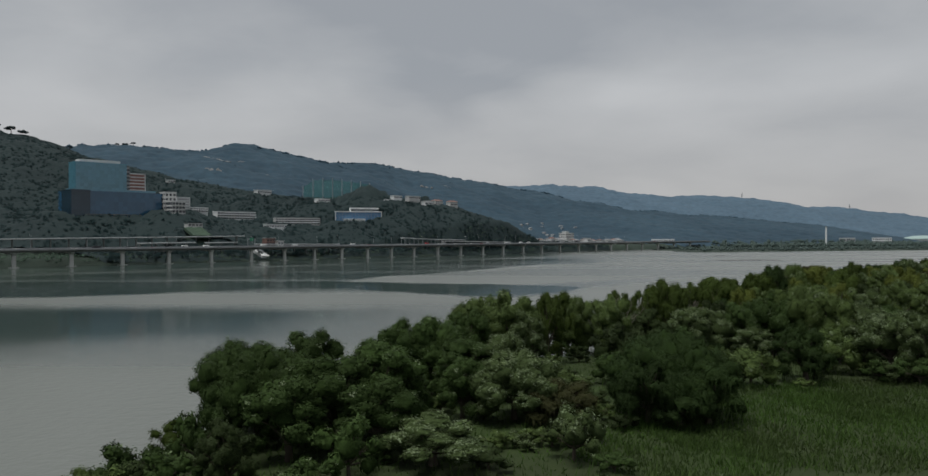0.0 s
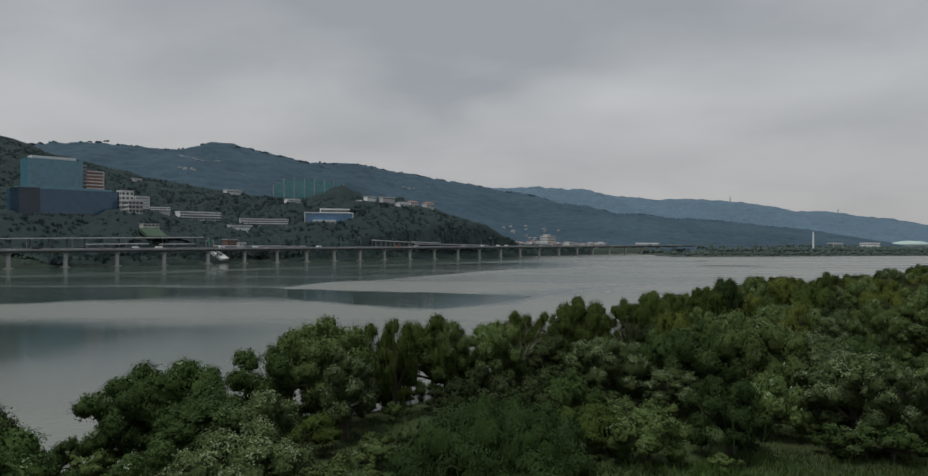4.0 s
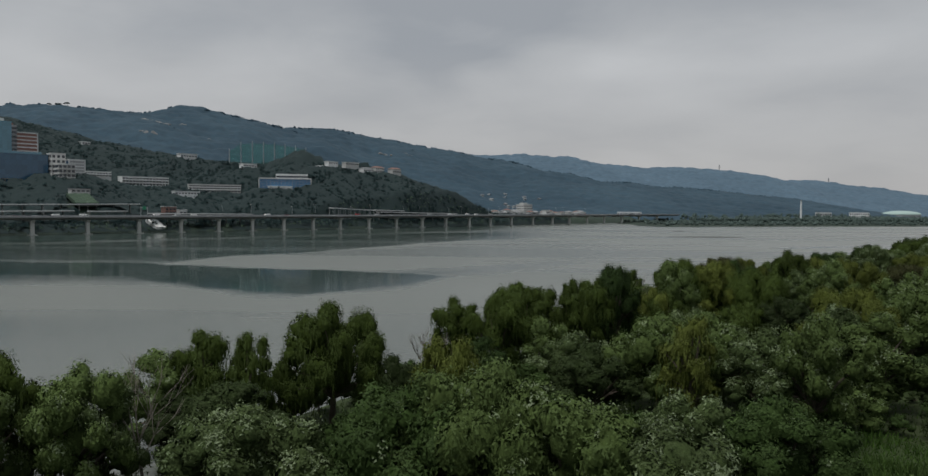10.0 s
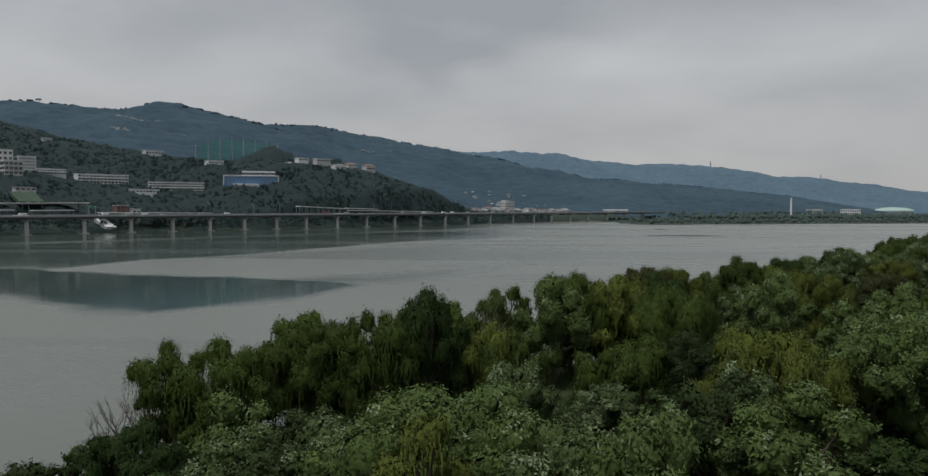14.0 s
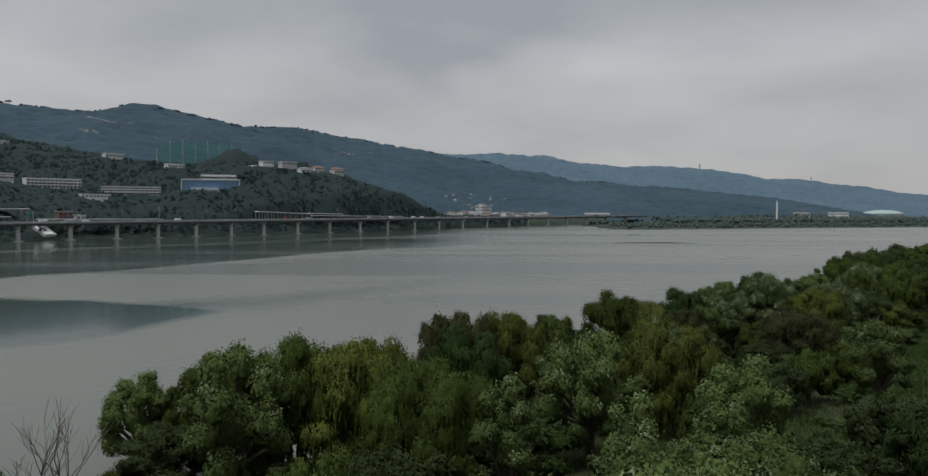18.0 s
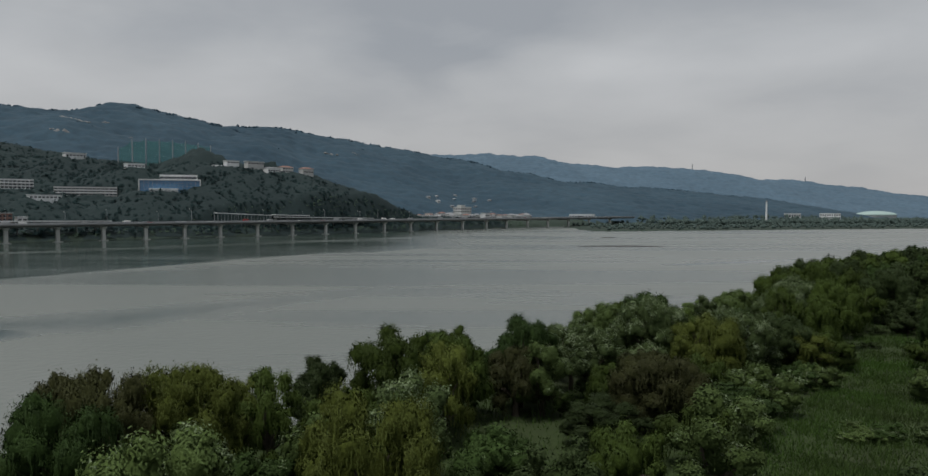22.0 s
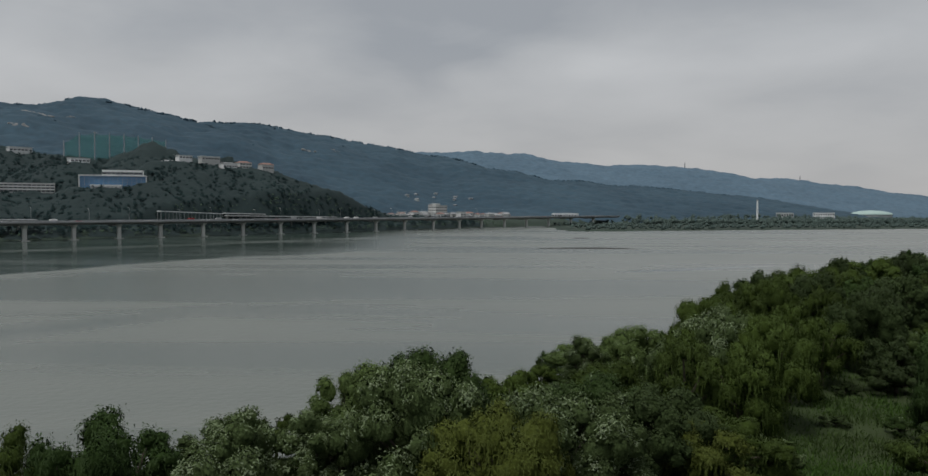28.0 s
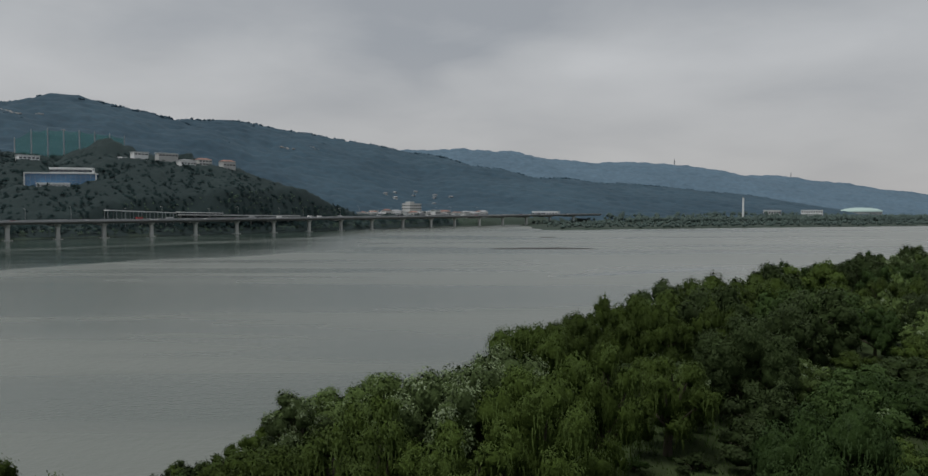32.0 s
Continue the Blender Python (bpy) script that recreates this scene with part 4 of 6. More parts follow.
grove(("sage", 80.9, 130.3, 12.8, 4.1), ("weep", 24, 130.6, 11, 2.8), ("sage", 86.7, 131.3, 13.7, 5.9), ("silver", 59.8, 133, 6.9, 3.3), ("deep", 44.1, 134, 14.8, 2.6),
      ("weep", 41.7, 134.6, 13.1, 3.4), ("weep", 39.1, 135.2, 12.9, 1.9), ("weep", 51.8, 136.2, 11.2, 2.8), ("silver", 67.8, 136.2, 5.6, 3.6), ("deep", 44.8, 136.8, 14.7, 3.4),
      ("olive", 49.4, 136.9, 11.6, 2.8), ("sage", 90.5, 137.7, 12.5, 8.4), ("silver", 61.1, 137.8, 6, 2.4), ("weep", 33.9, 138.5, 11.6, 5.3), ("weep", 46.9, 138.7, 12.9, 2.9),
      ("weep", 32.6, 143, 11.5, 5.2), ("dark", 71.3, 144.2, 9.8, 3.1), ("sage", 89.1, 150.1, 12, 2.1))
grove(("sage", 80.2, 152.4, 12.7, 2.4), ("sage", 99.5, 157.9, 13.2, 3.3), ("sage", 58.6, 157.9, 14, 3.6), ("dark", 51.5, 160.3, 6.6, 3.4), ("weep", 73.1, 161.8, 12.3, 6.2),
      ("olive", 66.8, 163.2, 13.5, 4.2), ("weep", 61.6, 163.9, 13.8, 4.6), ("olive", 67.4, 166.7, 13.2, 4.7), ("sage", 89.1, 167.5, 13.6, 4.1), ("weep", 53.6, 168.8, 11.4, 3.8),
      ("sage", 45.8, 169.2, 9.4, 2.8), ("dark", 61.4, 169.3, 12.4, 2.5), ("weep", 48.8, 169.8, 7.9, 2.6), ("silver", 88, 176, 11, 3.2), ("sage", 66.1, 176.5, 9.8, 3.8),
      ("olive", 99.4, 177, 13.1, 5.1), ("sage", 117.9, 177.3, 2.5, 2.8), ("deep", 77.6, 179.9, 12.5, 4.5))
grove(("sage", 124.4, 180.8, 12.7, 2.9), ("brown", 74.6, 185.3, 12.5, 3.2), ("brown", 77.1, 185.6, 12.8, 4.4), ("olive", 83.4, 190.1, 12.4, 4.6),
      ("silver", 101.6, 190.2, 11.5, 3.3), ("weep", 89, 193, 11.4, 2.5), ("silver", 110.6, 195, 3.7, 3.1), ("sage", 79.3, 201, 7.8, 2.6), ("dark", 120.4, 201.8, 6.6, 3.7),
      ("dark", 91.5, 202.8, 9.8, 2.3), ("olive", 104.5, 203, 11.7, 3.3), ("sage", 147.4, 202.6, 2.6, 1.7), ("silver", 150.6, 203.2, 3.0, 1.9), ("sage", 149.4, 206.2, 2.3, 1.6), ("olive", 84.4, 203.9, 8, 2.6), ("dark", 80.9, 204.6, 6.2, 2.5),
      ("weep", 99.5, 205.1, 13.2, 4), ("brown", 127.2, 206.4, 10, 5.2), ("dark", 90.5, 210.4, 9, 2.7))
grove(("weep", 105, 212, 11.2, 4.4), ("sage", 115.9, 213.5, 9.9, 2.9), ("brown", 112.8, 213.7, 9.3, 3.7), ("deep", 103.4, 216.3, 10.6, 2.6), ("deep", 113.8, 217.6, 11.8, 3),
      ("silver", 122.6, 219.5, 10.2, 3.7), ("deep", 114.6, 222.9, 11.7, 4.2), ("olive", 139.3, 224.8, 11.5, 4.5), ("weep", 105.9, 225.8, 9.7, 3.1), ("sage", 151.6, 225.0, 4.3, 2.3), ("silver", 154.8, 226.4, 4.6, 2.4), ("moss", 152.8, 228.6, 4.4, 2.4),
      ("silver", 121.4, 226.3, 11, 3.1), ("silver", 143.6, 229.5, 12.1, 4.6), ("silver", 147.9, 230.6, 10.9, 3.4), ("silver", 133.0, 232.6, 13.3, 4.6), ("silver", 118.9, 233.2, 9, 3.6),
      ("olive", 157.2, 233.7, 7.8, 3.2), ("silver", 125.4, 234, 9.0, 3.0), ("dark", 153.4, 236.6, 9.9, 5.1))
grove(("weep", 159.1, 236.9, 7.7, 4.8), ("moss", 134.8, 237.4, 13.2, 5.2), ("silver", 164.9, 238.6, 5, 2), ("moss", 149.4, 239.4, 10.5, 5.2), ("sage", 130.3, 242.2, 10.9, 5.3),
      ("sage", 126.4, 242.5, 9.8, 2.7), ("weep", 142, 243.5, 9.6, 3.6), ("weep", 158.5, 245.1, 12.4, 2.8), ("deep", 187.5, 246.8, 13.0, 5.2), ("weep", 165.2, 246.9, 11.5, 3.9),
      ("weep", 153, 250, 9.4, 4.2), ("weep", 160.4, 250.2, 12.6, 2.5), ("weep", 133, 251, 10, 3.1), ("weep", 170.6, 253.9, 13.4, 5.4), ("silver", 164.9, 256.4, 13, 4.9),
      ("silver", 169.9, 262.6, 13.2, 5.2), ("silver", 152.6, 263.5, 9.6, 2.8), ("weep", 177.4, 263.9, 13.2, 3.3))
grove(("sage", 159, 267, 10.4, 4.4), ("sage", 153, 270.2, 8, 3.4), ("weep", 185.5, 271.6, 10.7, 3.9), ("weep", 174, 280, 12.4, 6), ("dark", 196.7, 281.5, 12.8, 5.3),
      ("weep", 180, 292, 11.8, 5), ("weep", 191, 299.2, 12.8, 5.6), ("dark", 219.1, 309.1, 13, 5.9), ("dark", 204.9, 311.5, 13.2, 4.9), ("weep", 198, 316, 12.2, 6),
      ("weep", 209, 323, 12.6, 6.4), ("weep", 212, 327, 12.2, 6), ("weep", 220.5, 331.4, 12.6, 6.8), ("weep", 211.9, 338.8, 12.4, 6.8), ("weep", 222, 340, 12.4, 6),
      ("dark", 232, 355, 13, 6.2), ("weep", 246.8, 364.7, 13, 7.8), ("dark", 268, 382, 12.2, 6))


def plant_all():
    for i, (tint, x, y, top, radius) in enumerate(row for trees in GROVES for row in trees):
        if top < 6 and radius > 0.5 * top:
            # a low thicket: several rounded bushes close together
            for k in range(4):
                a, q = k * 1.57 + i, 0.0 if k == 3 else radius * 0.62
                plant(tint if k % 2 else ("sage", "moss")[i % 2], x + q * math.cos(a), y + q * math.sin(a), top * (1.0, 0.78, 0.9, 0.86)[k], 0.52 * top * (1.0, 0.8, 0.9, 0.95)[k] * 1.15, "shrub", i)
            continue
        if radius < 3.2 and top < 7:
            lod = "shrub"
        elif y > 300:
            lod = "far"
        else:
            lod = "slim" if radius < 0.23 * top else "huge" if radius > 6 else "broad" if radius > 4.2 else "near"
        plant(tint, x, y, top, radius * (1.22 if radius < 5 else 1.08), lod, i)


plant_all()

# clearings in the wood: centre and radius
CLEAR = [(8, 38, 15), (26, 46, 12), (-8, 26, 8), (4, 84, 4), (55, 91, 7), (60, 99, 6), (56, 147, 4), (116, 192, 4), (143, 199, 7), (151, 210, 8), (161, 225, 7), (174, 243, 6), (185, 259, 5), (112, 175, 5), (131, 178, 6), (138, 190, 7), (66, 154, 3), (157, 216, 6), (169, 234, 6)]
OUTER = [(-40, -60), (-22, -36), (1, 2), (24, 40), (60, 86), (92, 115), (112, 140), (135, 176), (165, 205), (300, 430), (430, 640)]


def fill_wood():
    rs = random.Random(5)
    for _ in range(6000):
        y = rs.uniform(52, 560)
        edge = float(np.interp(y, [p[1] for p in OUTER], [p[0] for p in OUTER]))
        left = float(np.interp(y, [p[1] for p in SHORE], [p[0] for p in SHORE]))
        x = rs.uniform(left + 1, edge + 12)
        if any(math.hypot(x - a, y - b) < r + 2 for a, b, r in CLEAR):
            continue
        radius = rs.uniform(3.6, 5.6)
        if any(math.hypot(x - a, y - b) < 0.76 * (radius + r) for a, b, r in PLANTED):
            continue
        tint = rs.choices(["sage", "silver", "weep", "dark", "moss", "deep"], [1.6, 0.4, 2.4, 2.6, 2.4, 1.4])[0]
        if shore_side(np.array([x]), np.array([y]))[0] < (14.0 if y < 300 else 5.0):
            continue
        plant(tint, x, y, rs.uniform(5.6, 8.6) if y < 300 else rs.uniform(9.0, 12.2), radius, "fill" if y < 290 else "far", rs.randrange(3))


fill_wood()


def fill_shrubs():
    rs = random.Random(8)
    done = 0
    for _ in range(5000):
        y = rs.uniform(8, 300)
        left = float(np.interp(y, [p[1] for p in SHORE], [p[0] for p in SHORE]))
        edge = float(np.interp(y, [p[1] for p in OUTER], [p[0] for p in OUTER]))
        x = rs.uniform(left, edge + 6)
        if any(math.hypot(x - a, y - b) < r for a, b, r in CLEAR) or shore_side(np.array([x]), np.array([y]))[0] < 1.5:
            continue
        radius = rs.uniform(1.3, 2.3)
        if any(math.hypot(x - a, y - b) < 0.62 * r + 0.5 * radius for a, b, r in PLANTED):
            continue
        plant(rs.choices(["sage", "silver", "dark", "moss"], [2, 1.2, 4, 4])[0], x, y, 1.0 + radius * rs.uniform(0.9, 1.5), radius, "shrub")
        done += 1
        if done > 190:
            break


fill_shrubs()


def shore_shrubs():
    """Bushes that hang over the water all along the near bank."""
    rs = random.Random(14)
    for (ax, ay), (bx, by) in zip(SHORE, SHORE[1:]):
        n = int(math.hypot(bx - ax, by - ay) / 3.4)
        for k in range(n):
            f = (k + rs.random()) / max(1, n)
            x, y = ax + (bx - ax) * f, ay + (by - ay) * f
            inland = rs.uniform(2.0, 4.5)
            x, y = x + (by - ay) / math.hypot(bx - ax, by - ay) * inland, y - (bx - ax) / math.hypot(bx - ax, by - ay) * inland
            if not 24 < y < 330 or any(math.hypot(x - a, y - b) < 0.4 * r for a, b, r in PLANTED):
                continue
            radius = rs.uniform(1.5, 2.6)
            plant(rs.choices(["moss", "dark", "weep", "silver"], [3, 4, 3, 0.4])[0], x, y, 1.2 + radius * rs.uniform(0.9, 1.5), radius, "shrub")


shore_shrubs()


def grass():
    """Tufts of meadow grass in the clearings."""
    rs = np.random.RandomState(12)
    pts = []
    for cx, cy, r in CLEAR:
        n = int(70 * r * r)
        a, q = rs.uniform(0, 2 * math.pi, n), r * 1.25 * np.sqrt(rs.uniform(0, 1, n))
        pts.append(np.stack([cx + np.cos(a) * q, cy + np.sin(a) * q], 1))
    y = rs.uniform(4, 300, 75000)
    left, edge = np.interp(y, [q[1] for q in SHORE], [q[0] for q in SHORE]), np.interp(y, [q[1] for q in OUTER], [q[0] for q in OUTER])
    pts.append(np.stack([left + 3 + (edge + 16 - left) * rs.uniform(0, 1, len(y)), y], 1))
    p = np.concatenate(pts)
    p = p[shore_side(p[:, 0], p[:, 1]) > 2]
    z = meadow_height(p[:, 0], p[:, 1])
    base = np.concatenate([p, z[:, None]], 1)
    way = np.array([0, 0, 1.0]) + rs.normal(size=(len(p), 3)) * 0.35
    tall = rs.uniform(0.25, 0.9, len(p)) * (1 + 0.5 * wave(p[:, 0], p[:, 1], 9, 77))
    v = leaf_quads(rs, base, way, tall, rs.uniform(0.03, 0.08, len(p)))
    me = mesh_of("meadow_grass", v.tolist(), np.arange(len(v)).reshape(-1, 3).tolist(), BLADES)
    tagged(new("meadow_grass", me), "rough uncut green meadow grass in the clearings", "grass", kind="stuff")


grass()


def dead_tree(x, y, height, seed, label):
    ob = tagged(new("bare_tree"), label, "tree")
    part("trunk", bare_tree_mesh(seed, height), ob)
    ob.matrix_basis = pose(x, y, max(0.0, float(meadow_height(np.array([x]), np.array([y]))[0])))


# ---------------------------------------------------------------- woods on the far bank and the mountains
def woods(name, count, area, size, keep, mat, seed, label, ball=BALL1, tall=(0.65, 1.05), lift=0.5, fuzz=0, leaf=1.0, core=0.85, soft=False):
    """Crowns strewn over the slopes as one mesh, with loose leaf tufts on each where they come near enough."""
    rs = np.random.RandomState(seed)
    x, y = rs.uniform(area[0], area[1], count), rs.uniform(area[2], area[3], count)
    z = land_height(x, y)
    back = land_height(x + (x - 60) * 0.05, y + 55)
    ok = keep(x, y, z) & (z > 1.2) & (z - back < 13)
    x, y, z = x[ok], y[ok], z[ok]
    r = rs.uniform(size[0], size[1], len(x))
    hgt = r * rs.uniform(tall[0], tall[1], len(x))
    mid = np.stack([x, y, z + hgt * lift], -1)
    slope = unit(np.stack([z - land_height(x + 8, y), z - land_height(x, y + 8), np.full(len(x), 8.0)], -1))
    v, f = np.zeros((0, 3)), np.zeros((0, 3), int)
    if ball:
        bv, bf = ball
        shape = 1 + rs.uniform(-0.3, 0.3, (len(x), len(bv)))
        v = (bv[None] * shape[..., None] * np.stack([r, r, hgt], -1)[:, None] * core + mid[:, None]).reshape(-1, 3)
        f = (bf[None] + (np.arange(len(x)) * len(bv))[:, None, None]).reshape(-1, 3)
    if fuzz:
        own = np.repeat(np.arange(len(x)), fuzz)
        n = unit(rs.normal(size=(len(own), 3)) * (0.8 if ball else 0.45) + slope[own] + np.array([0.1, -0.8, 0.1]))
        way = rs.normal(size=(len(own), 3))
        way = way - n * (way * n).sum(1)[:, None]
        base = mid[own] + n * np.stack([r, r, hgt], -1)[own] * rs.uniform(0.55, 1.02, (len(own), 1))
        tri = leaf_quads(rs, base, way, rs.uniform(0.9, 1.8, len(own)) * leaf, rs.uniform(0.4, 0.8, len(own)) * leaf, n)
        f = np.concatenate([f, np.arange(len(tri)).reshape(-1, 3) + len(v)])
        v = np.concatenate([v, tri])
    me = mesh_of(name, v.tolist(), f.tolist(), mat, smooth=True)
    if soft:
        me.normals_split_custom_set_from_vertices(np.repeat(unit(slope[own] + 0.4 * n), 3, 0).tolist())
    return tagged(new(name, me), label, "woods", kind="stuff")


BUILT = []


def is_free(x, y):
    ok = np.ones(np.shape(x), bool)
    for cx, cy, r in BUILT:
        ok &= np.hypot(x - cx, y - cy) > r
    return ok


def mountain(x, y):
    return np.maximum(ridge_height(x, y, RIDGES[2]), ridge_height(x, y, RIDGES[3]))


def near_hill(x, y):
    return ridge_height(x, y, RIDGES[0]) + 3 >= ridge_height(x, y, RIDGES[2])


def bank_dist(x, y):
    return (x - BRIDGE_O[0]) * BRIDGE_N[0] + (y - BRIDGE_O[1]) * BRIDGE_N[1]


# ---------------------------------------------------------------- buildings of the far bank
FRONTS = []


def clear_site(s, d, r):
    x, y = along(s, d)
    BUILT.append((x, y, r))


def building(name, label, s, d, turn, width, depth, z0, z1, wall, glass, floors, bays, style="windows", group="", sides=True, roof_unit=None, trim=None, cap=None):
    """A block whose front left corner stands at (s, d); turn: degrees from the viaduct's line. Panes and slabs are pieces of their own."""
    x, y = along(s, d)
    ang = 47.3 + turn
    ob = tagged(new(name), label, "building", group=group)
    ob.matrix_basis = pose(x, y, z0, 0, 0, ang)
    h = z1 - z0
    part("wall", bevelled("wall", (0, width, 0, depth, -9, h), wall, 0.08), ob)
    part("roof", boxes("roof", [(-0.2, width + 0.2, -0.2, depth + 0.2, h + 0.004, h + 0.35)], cap or wall), ob)
    part("parapet", boxes("parapet", [(-0.2, width + 0.2, -0.2, 0.15, h + 0.354, h + 1.1), (-0.2, width + 0.2, depth - 0.15, depth + 0.2, h + 0.354, h + 1.1),
                                      (-0.2, 0.15, 0.152, depth - 0.152, h + 0.354, h + 1.1), (width - 0.15, width + 0.2, 0.152, depth - 0.152, h + 0.354, h + 1.1)], cap or wall), ob)
    fh = h / floors
    bw = width / bays
    lo, hi, gap = {"curtain": (0.015, 0.985, 0.02), "windows": (0.28, 0.80, 0.20), "bands": (0.30, 0.82, 0.02), "balcony": (0.30, 0.92, 0.10)}[style]
    pane = boxes("pane", [(gap * bw, bw * (1 - gap), -0.06, 0.03, lo * fh, hi * fh)], glass)
    for f in range(floors):
        for b in range(bays):
            part("window_pane", pane, ob, m=pose(b * bw, 0, f * fh))
    if sides:
        nb = max(1, round(depth / bw))
        sw = depth / nb
        spane = boxes("pane", [(-0.06, 0.03, gap * sw, sw * (1 - gap), lo * fh, hi * fh)], glass)
        for f in range(floors):
            for b in range(nb):
                part("window_pane", spane, ob, m=pose(0, b * sw, f * fh))
                part("window_pane", spane, ob, m=pose(width + 0.03, b * sw, f * fh))
    if style in ("balcony", "bands"):
        slab = boxes("slab", [(0.1, width - 0.1, -1.1 if style == "balcony" else -0.35, -0.062, 0, (0.32 * fh if trim else 0.28) if style == "bands" else 0.2)], trim or wall)
        rail = boxes("rail", [(0.1, width - 0.1, -1.1, -1.02, 0.2, 1.0)], trim or wall)
        for f in range(floors):
            part("floor_slab", slab, ob, m=pose(0, 0, f * fh + 0.05))
            if style == "balcony" and f:
                part("balcony_front", rail, ob, m=pose(0, 0, f * fh + 0.05))
    if trim is not None and style in ("curtain", "bands"):
        part("facade_frame", boxes("facade_frame", [(-0.9, -0.05, -0.8, 1.0, 0, h + 1.2), (width + 0.05, width + 0.9, -0.8, 1.0, 0, h + 1.2), (-0.9, width + 0.9, -0.8, -0.202, h + 0.2, h + 1.2)], trim), ob)
    if roof_unit:
        ux0, ux1, uh, um = roof_unit
        part("roof_house", bevelled("roof_house", (ux0, ux1, depth * 0.2, depth * 0.8, h + 0.36, h + uh), um, 0.1), ob)
    for k in range(int(width / 8) + 1):
        if "flats" in name or "office" in name:
            e = ob.matrix_basis @ Vector((min(width, k * 8 + 4), -4.5, 0))
            FRONTS.append((e.x, e.y, 4.0))
        p = ob.matrix_basis @ Vector((min(width, k * 8 + 4), depth * 0.4, 0))
        BUILT.append((p.x - 2.2, p.y + 2.0, depth * 0.5 + 2.5))
    return ob


# hotel on the slope
building("hotel_tower", "tall teal glass hotel tower with a pale roof edge", 34, 200, 0, 51, 20, 50, 99, TEAL, TEAL, 14, 13, "curtain", roof_unit=(5, 46, 4.0, CREAM))
building("hotel_tower_wing", "grey upper wing behind the glass hotel tower", 80, 212, 0, 13, 16, 60, 97, GREY_WALL, DARK_GLASS, 9, 4, "bands", roof_unit=(2, 11, 3, BRICK))
building("hotel_brick_wing", "red brick hotel wing with white balcony bands and white frame", 92, 226, 0, 23, 16, 60, 92, BRICK, BRICK, 9, 8, "bands", trim=WHITE, cap=WHITE)
building("hotel_podium", "long navy glass podium block in front of the hotel", 11, 145, 0, 87, 34, 44, 66, NAVY, NAVY, 5, 20, "curtain", roof_unit=(4, 84, 3.4, TEAL))
building("hotel_podium_corner", "dark glazed corner block of the hotel podium", 10.4, 143, 0, 17, 26, 44, 66.8, DEEP_NAVY, DEEP_NAVY, 5, 2, "curtain")
building("hotel_annex", "stepped cream annex beside the hotel podium", 99, 140, 0, 12, 12, 50, 68, CREAM, DARK_GLASS, 4, 3, "windows")
building("hotel_terrace_block", "low cream terraced block below the annex", 100, 126, 0, 14, 13, 46, 58, CREAM, DARK_GLASS, 3, 4, "balcony")
building("white_office", "white office block with a blue glazed end", 121.5, 160, 0, 13, 14, 50, 64, WHITE, GREY_WALL, 5, 5, "bands", trim=WHITE)
building("blue_glazed_office", "blue glazed end block beside the white office", 114, 160.6, 0, 7.2, 13, 50, 63.5, GREY_WALL, NAVY, 4, 3, "curtain")


def podium_columns():
    x, y = along(24, 143.5)
    col = bevelled("column", (-0.5, 0.5, -0.5, 0.5, -7, 4.3), CONCRETE, 0.06)
    ob = tagged(new("colonnade"), "row of pale columns under the podium edge", "colonnade")
    ob.matrix_basis = pose(x, y, 40, 0, 0, 47.3)
    for k in range(9):
        part("column", col, ob, m=pose(k * 6.4, 0, 0))
    part("beam", boxes("beam", [(-1, 52.5, -0.7, 0.7, 4.304, 4.9)], CONCRETE), ob)


podium_columns()
# blue office with a white surround, turned towards the river bend
building("blue_office", "four-storey blue glass office with white frame on the hillside", 304, 126, -31.3, 55, 15, 41, 52.3, GREY_WALL, BLUE, 4, 14, "curtain", trim=WHITE, cap=WHITE)
building("blue_office_upper_floor", "white recessed upper storey of the blue office", 321, 119, -31.3, 34, 12, 52.7, 57, WHITE, DARK_GLASS, 1, 9, "bands", cap=WHITE, sides=False)
building("office_entrance_hall", "low pale glazed entrance hall before the blue office", 310, 118.5, -31.3, 26, 6, 39.5, 43.4, WHITE, GREY_WALL, 1, 8, "windows", sides=False)
# rows of flats
building("flats_far", "long low white apartment row", 146, 190, 0, 26, 10, 50.5, 55, WHITE, DARK_GLASS, 2, 9, "balcony", group="apartment rows", sides=False)
building("flats_middle", "pale three-storey apartment row with balconies", 181, 185, 0, 49, 11, 42.5, 51, WHITE, DARK_GLASS, 3, 14, "balcony", group="apartment rows", sides=False)
building("flats_near", "cream three-storey apartment row with balconies", 236, 152, -21, 53, 11, 36.5, 44, CREAM, DARK_GLASS, 3, 15, "balcony", group="apartment rows", sides=False, trim=WHITE)


